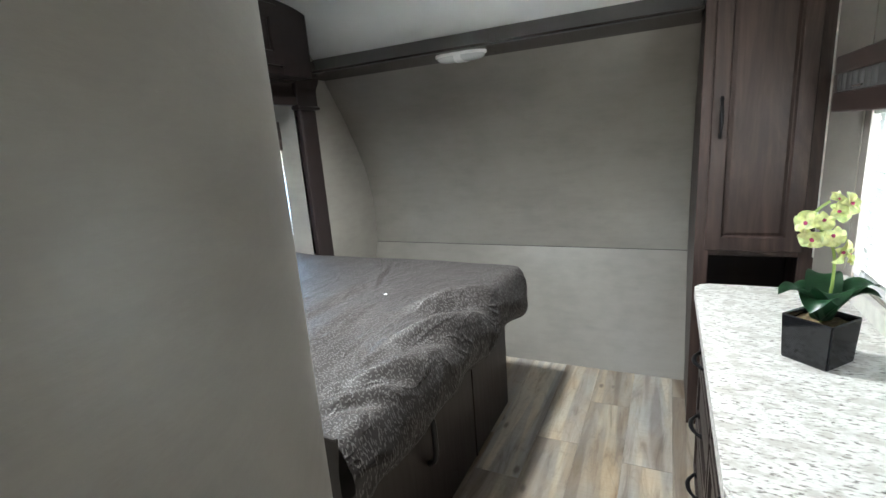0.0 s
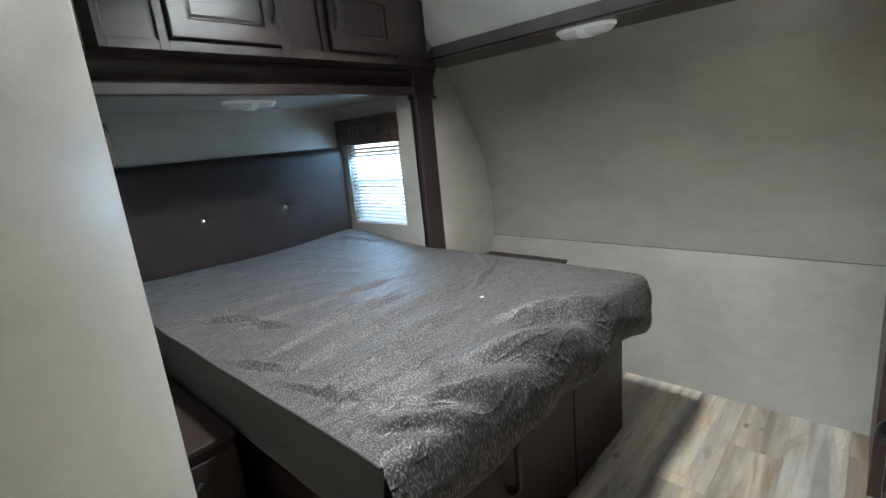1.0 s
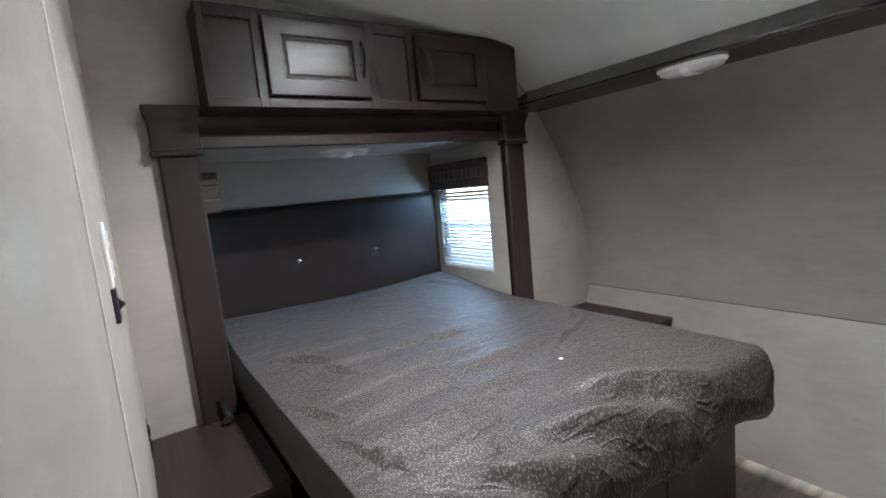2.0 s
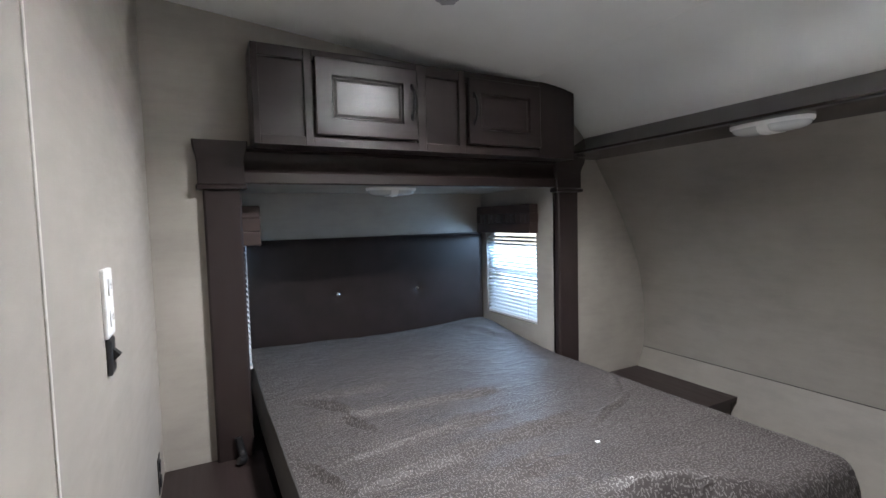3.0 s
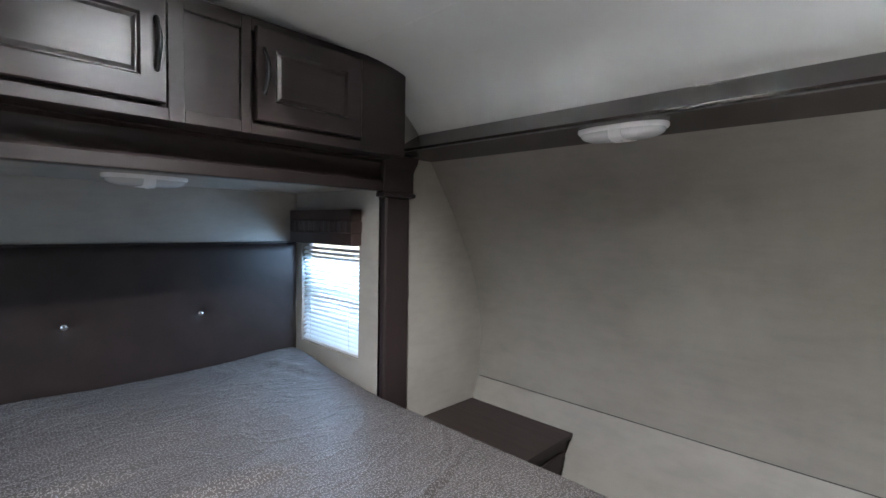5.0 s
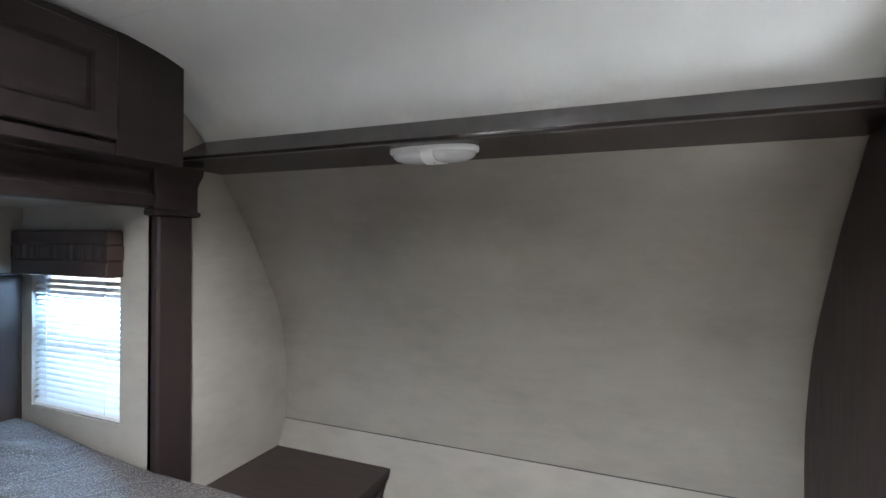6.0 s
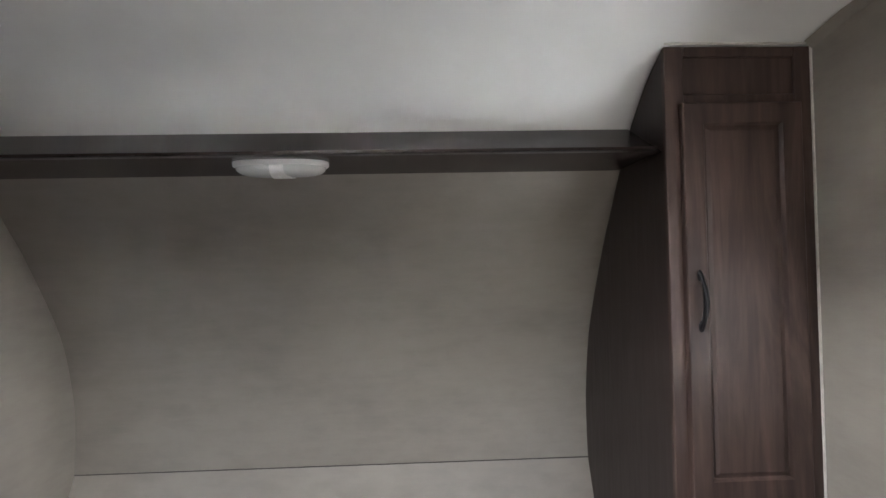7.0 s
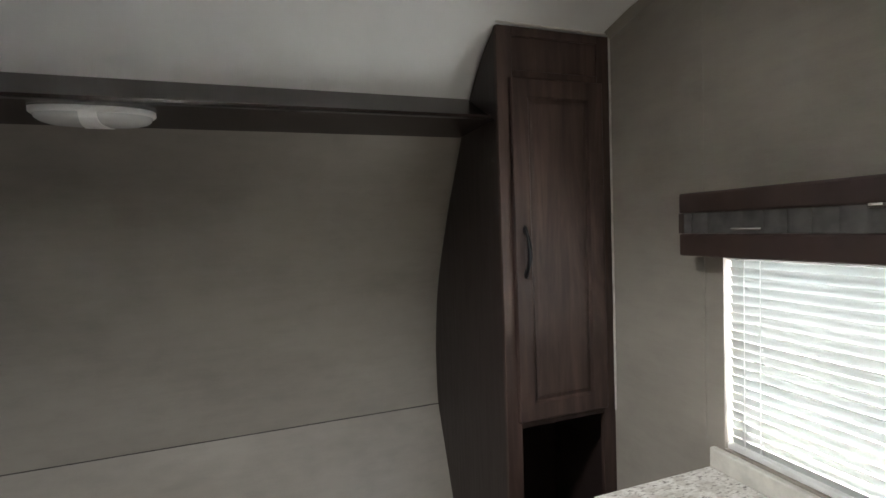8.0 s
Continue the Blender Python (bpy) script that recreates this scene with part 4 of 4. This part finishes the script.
def frame_bar(u0, u1, v0, v1, nm="frame_bar", mat=None):
    part(nm, box((u0, WY, v0), (u1, WY + 0.018, v1), 0.002, 1), mat or WARDROBE_WOOD, WARD)


frame_bar(WX0, 0.020, 0.0, top_z, "stile")
frame_bar(0.322, WX1, 0.0, top_z, "stile")
frame_bar(0.020, 0.322, 1.990, top_z, "rail", WARDROBE_WOOD)
frame_bar(0.020, 0.322, 1.840, 1.890, "rail", WARDROBE_WOOD)
frame_bar(0.020, 0.322, 0.795, 0.840, "rail", WARDROBE_WOOD)
frame_bar(0.020, 0.322, 0.0, 0.07, "rail", WARDROBE_WOOD)
part("top_panel", box((0.018, WY + 0.008, 1.888), (0.324, WY + 0.016, 1.992)), WARDROBE_WOOD, WARD, "sunken panel over the door")
part("shelf", box((WX0 + 0.018, WY + 0.018, 0.80), (WX1, 2.88, 0.818)), WOOD_X, WARD)
part("back_board", box((WX0 + 0.018, 2.60, 0.01), (WX1 - 0.018, 2.615, 0.80)), WOOD, WARD)
part("inner_side", box((WX1 - 0.018, WY + 0.018, 0.01), (WX1 - 0.001, 2.615, 0.80)), WOOD, WARD)
wd = part("door", facing(panel_door((0.004, 0.820), (0.326, 1.862), WARDROBE_WOOD, rail=0.060), "y", WY - 0.001, -1), WARDROBE_WOOD, WARD, "framed door with a sunken panel")
part("handle", handle((0.036, WY - 0.020, 1.342), "y", -1, "z", 0.14), BLACK_METAL, wd, "bowed dark metal pull", True)

# ---------------------------------------------------------------- dresser
DR = thing("dresser", (0.16, 1.34, 0), "dark wooden dresser with drawers below the window", "dresser")
DX, DY0, DY1, DZ = -0.022, 0.83, 1.862, 0.752
part("body", box((DX + 0.02, DY0, 0.07), (0.368, DY1, DZ), 0.003), WOOD, DR)
part("plinth", box((DX + 0.06, DY0 + 0.02, 0.0), (0.36, DY1 - 0.02, 0.07)), WOOD, DR)
for i in range(2):
    for j in range(3):
        u0 = DY0 + 0.02 + i * 0.506
        v0 = 0.09 + j * 0.222
        d = part("drawer", facing(panel_door((u0, v0), (u0 + 0.486, v0 + 0.205), WOOD, rail=0.034), "x", DX + 0.020, -1), WOOD_Y, DR)
        part("handle", handle((DX - 0.001, u0 + 0.243 if i else u0 + 0.10, v0 + 0.10), "x", -1, "y", 0.12), BLACK_METAL, d, "bowed black metal pull", True)


def rounded(x0, y0, x1, y1, r, n=8):
    pts = []
    for cx, cy, s in ((x1 - 0.001, y0 + 0.001, 270), (x1 - 0.001, y1 - 0.001, 0), (x0 + r, y1 - r, 90), (x0 + r, y0 + r, 180)):
        rr = r if cx < x1 - 0.01 else 0.001
        for k in range(n + 1):
            t = radians(s + 90 * k / n)
            pts.append((cx + rr * math.cos(t), cy + rr * math.sin(t)))
    return pts


tagged(part("countertop", prism(rounded(-0.046, 0.80, 0.369, 1.885, 0.045), "z", 0.7525, 0.790, None, 0.005), GRANITE, None, "", True), "speckled pale granite-look countertop with rounded corners", "countertop")
tagged(part("backsplash", box((0.350, 0.82, 0.7905), (0.3695, 1.885, 0.842), 0.004), WALL_TRIM), "pale sill strip between countertop and window", "sill")

# ---------------------------------------------------------------- orchid
POT_GLAZE = plain("black_glazed_ceramic", (0.012, 0.012, 0.014), 0.10, 0.1)
PETAL = plain("yellow_green_petal", (0.76, 0.79, 0.36), 0.55, 0.22, 60.0, Subsurface_Weight=0.15)
LIP = plain("magenta_lip", (0.50, 0.05, 0.16), 0.5)
LEAF = plain("dark_green_leaf", (0.025, 0.085, 0.035), 0.32, 0.3, 18.0)
STEM = plain("green_stem", (0.28, 0.38, 0.10), 0.5)
SOIL = plain("moss_soil", (0.16, 0.12, 0.06), 0.9, 0.5, 80.0)
PX, PY, PZ = 0.180, 1.352, 0.790
POT = thing("potted_orchid", (PX, PY, PZ), "yellow-green artificial orchid in a black glazed square pot", "plant")
turn = Matrix.Rotation(radians(48), 4, "Z")


def in_pot(p):
    return Vector((PX, PY, PZ)) + turn @ Vector(p)


bm = bmesh.new()
rings = []
for h, z in ((0.046, 0.0), (0.049, 0.004), (0.053, 0.104), (0.051, 0.107), (0.047, 0.105), (0.045, 0.088)):
    rings.append([bm.verts.new(in_pot((sx * h, sy * h, z))) for sx, sy in ((-1, -1), (1, -1), (1, 1), (-1, 1))])
for ra, rb in zip(rings, rings[1:]):
    for j in range(4):
        bm.faces.new((ra[j], ra[(j + 1) % 4], rb[(j + 1) % 4], rb[j]))
bm.faces.new(rings[0][::-1])
bm.faces.new(rings[-1])
bmesh.ops.bevel(bm, geom=[e for e in bm.edges if abs(e.verts[0].co.z - e.verts[1].co.z) > 0.05], offset=0.004, segments=2, affect="EDGES")
part("pot", bm, POT_GLAZE, POT, "black glazed square pot", False)
bm = bmesh.new()
bmesh.ops.create_grid(bm, x_segments=14, y_segments=14, size=0.044)
for v in bm.verts:
    v.co = in_pot((v.co.x, v.co.y, 0.092 + 0.008 * noise.noise(v.co * 60)))
part("soil", bm, SOIL, POT, "", True)


def leaf(base, heading, length, width, rise, droop):
    bm = bmesh.new()
    n, m = 12, 6
    rows = []
    d = Vector((math.cos(heading), math.sin(heading), 0))
    s = Vector((-d.y, d.x, 0))
    for i in range(n + 1):
        t = i / n
        c = Vector(base) + d * length * t + Vector((0, 0, rise * math.sin(t * 1.9) - droop * t * t))
        w = width * math.sin(math.pi * min(1, 0.10 + t * 0.90)) ** 0.5
        rows.append([bm.verts.new(c + s * w * (k / m * 2 - 1) + Vector((0, 0, 0.35 * w * (k / m * 2 - 1) ** 2))) for k in range(m + 1)])
    for r1, r2 in zip(rows, rows[1:]):
        for k in range(m):
            bm.faces.new((r1[k], r1[k + 1], r2[k + 1], r2[k]))
    bmesh.ops.solidify(bm, geom=bm.faces[:], thickness=0.0016)
    return bm


for hd, ln, wd_, rs, dr in ((200, 0.095, 0.030, 0.090, 0.020), (240, 0.070, 0.036, 0.085, 0.045), (285, 0.055, 0.040, 0.098, 0.040), (345, 0.095, 0.027, 0.082, 0.010), (15, 0.105, 0.032, 0.090, 0.010), (80, 0.08, 0.034, 0.105, 0.020), (140, 0.080, 0.030, 0.085, 0.030)):
    part("leaf", leaf(in_pot((0, 0, 0.094)), radians(hd), ln, wd_, rs, dr), LEAF, POT, "", True)
stalk = spline([tuple(in_pot((0, 0, 0.09))), (PX + 0.012, PY + 0.0, 0.95), (PX + 0.005, PY - 0.01, 1.05), (PX - 0.035, PY - 0.012, 1.12), (PX - 0.01, PY - 0.01, 1.155)], 8)
part("stem", tube(stalk, 0.0032, 7), STEM, POT, "", True)


def flower(at, face, size, roll):
    """Five petals round a magenta lip."""
    c = Vector(at)
    rot = Vector(face).to_track_quat("Z", "Y").to_matrix().to_4x4() @ Matrix.Rotation(radians(roll), 4, "Z")
    bm = bmesh.new()
    for k, (ang, ln, wd_) in enumerate(((90, 1.0, 0.42), (18, 1.05, 0.62), (162, 1.05, 0.62), (232, 0.95, 0.40), (308, 0.95, 0.40))):
        a = radians(ang)
        d, s = Vector((math.cos(a), math.sin(a), 0)), Vector((-math.sin(a), math.cos(a), 0))
        rows = []
        for i in range(7):
            t = i / 6
            w = wd_ * size * math.sin(math.pi * (0.10 + 0.88 * t)) ** 0.7
            h = size * (0.25 * math.sin(t * 2.2) - 0.12 * t * t) + 0.001 * k
            rows.append([bm.verts.new(c + rot @ (d * size * ln * t + s * w * q + Vector((0, 0, h + 0.45 * w * q * q + 0.06 * size * math.sin(5 * q + 3 * t + k))))) for q in (-1, -0.5, 0, 0.5, 1)])
        for r1, r2 in zip(rows, rows[1:]):
            for q in range(4):
                bm.faces.new((r1[q], r1[q + 1], r2[q + 1], r2[q]))
    fl = part("flower", bm, PETAL, POT, "", True)
    bm = bmesh.new()
    bmesh.ops.create_uvsphere(bm, u_segments=10, v_segments=7, radius=size * 0.15, matrix=Matrix.Translation(c + rot @ Vector((0, -0.1 * size, 0.28 * size))) @ rot @ Matrix.Diagonal((1, 1.3, 0.9, 1)))
    part("lip", bm, LIP, fl, "magenta lip", True)


FLOWERS = [(0.000, -0.012, 1.158, 0.017, 10), (-0.046, -0.022, 1.112, 0.025, 40), (0.018, -0.020, 1.150, 0.022, 80), (-0.022, -0.030, 1.118, 0.020, 150), (-0.036, -0.026, 1.080, 0.024, 20),
           (-0.006, -0.032, 1.084, 0.022, 200), (0.010, -0.026, 1.052, 0.025, 70), (0.026, -0.016, 1.040, 0.020, 120), (0.004, -0.022, 1.132, 0.021, 260)]
TURNS = [(0.5, -0.6, 0.6), (-0.9, -0.6, 0.1), (0.7, -0.7, 0.3), (-0.2, -1, -0.1), (-0.6, -0.8, -0.4), (0.3, -1, 0.1), (0.8, -0.6, -0.3), (0.9, -0.3, 0.2), (0.1, -0.8, 0.5)]
for k, (dx, dy, z, sz, rl) in enumerate(FLOWERS):
    flower((PX + dx, PY + dy, z), TURNS[k], sz * 1.1, rl)

# ---------------------------------------------------------------- wall plates
OUT = thing("outlet", (-1.178, 0.437, 1.235), "white double outlet plate on the bathroom wall", "outlet")
part("plate", box((-1.214, 0.4415, 1.236), (-1.142, 0.4510, 1.360), 0.003), WHITE_PLASTIC, OUT)
for z in (1.327, 1.271):
    so = part("socket", box((-1.194, 0.4510, z - 0.016), (-1.162, 0.4540, z + 0.016), 0.002), WHITE_PLASTIC, OUT)
    for dx in (-0.006, 0.006):
        part("slot", box((-1.178 + dx - 0.001, 0.4540, z - 0.004), (-1.178 + dx + 0.001, 0.4544, z + 0.006)), BLACK_PLASTIC, so)
SW = thing("light_switch", (-1.175, 0.437, 1.17), "black rocker light switch below the outlet", "switch")
part("plate", box((-1.199, 0.4415, 1.168), (-1.151, 0.4520, 1.234), 0.004), BLACK_PLASTIC, SW)
part("rocker", prism([(0.4520, 1.192), (0.4630, 1.202), (0.4520, 1.214)], "x", -1.184, -1.166), BLACK_PLASTIC, SW)
O2 = thing("outlet", (-1.87, 0.437, 0.58), "black double outlet plate above the nightstand", "outlet")
part("plate", box((-1.905, 0.4415, 0.585), (-1.835, 0.4490, 0.70), 0.003), BLACK_PLASTIC, O2)
for z in (0.668, 0.617):
    part("socket", box((-1.886, 0.4490, z - 0.015), (-1.854, 0.4530, z + 0.015), 0.002), BLACK_PLASTIC, O2)
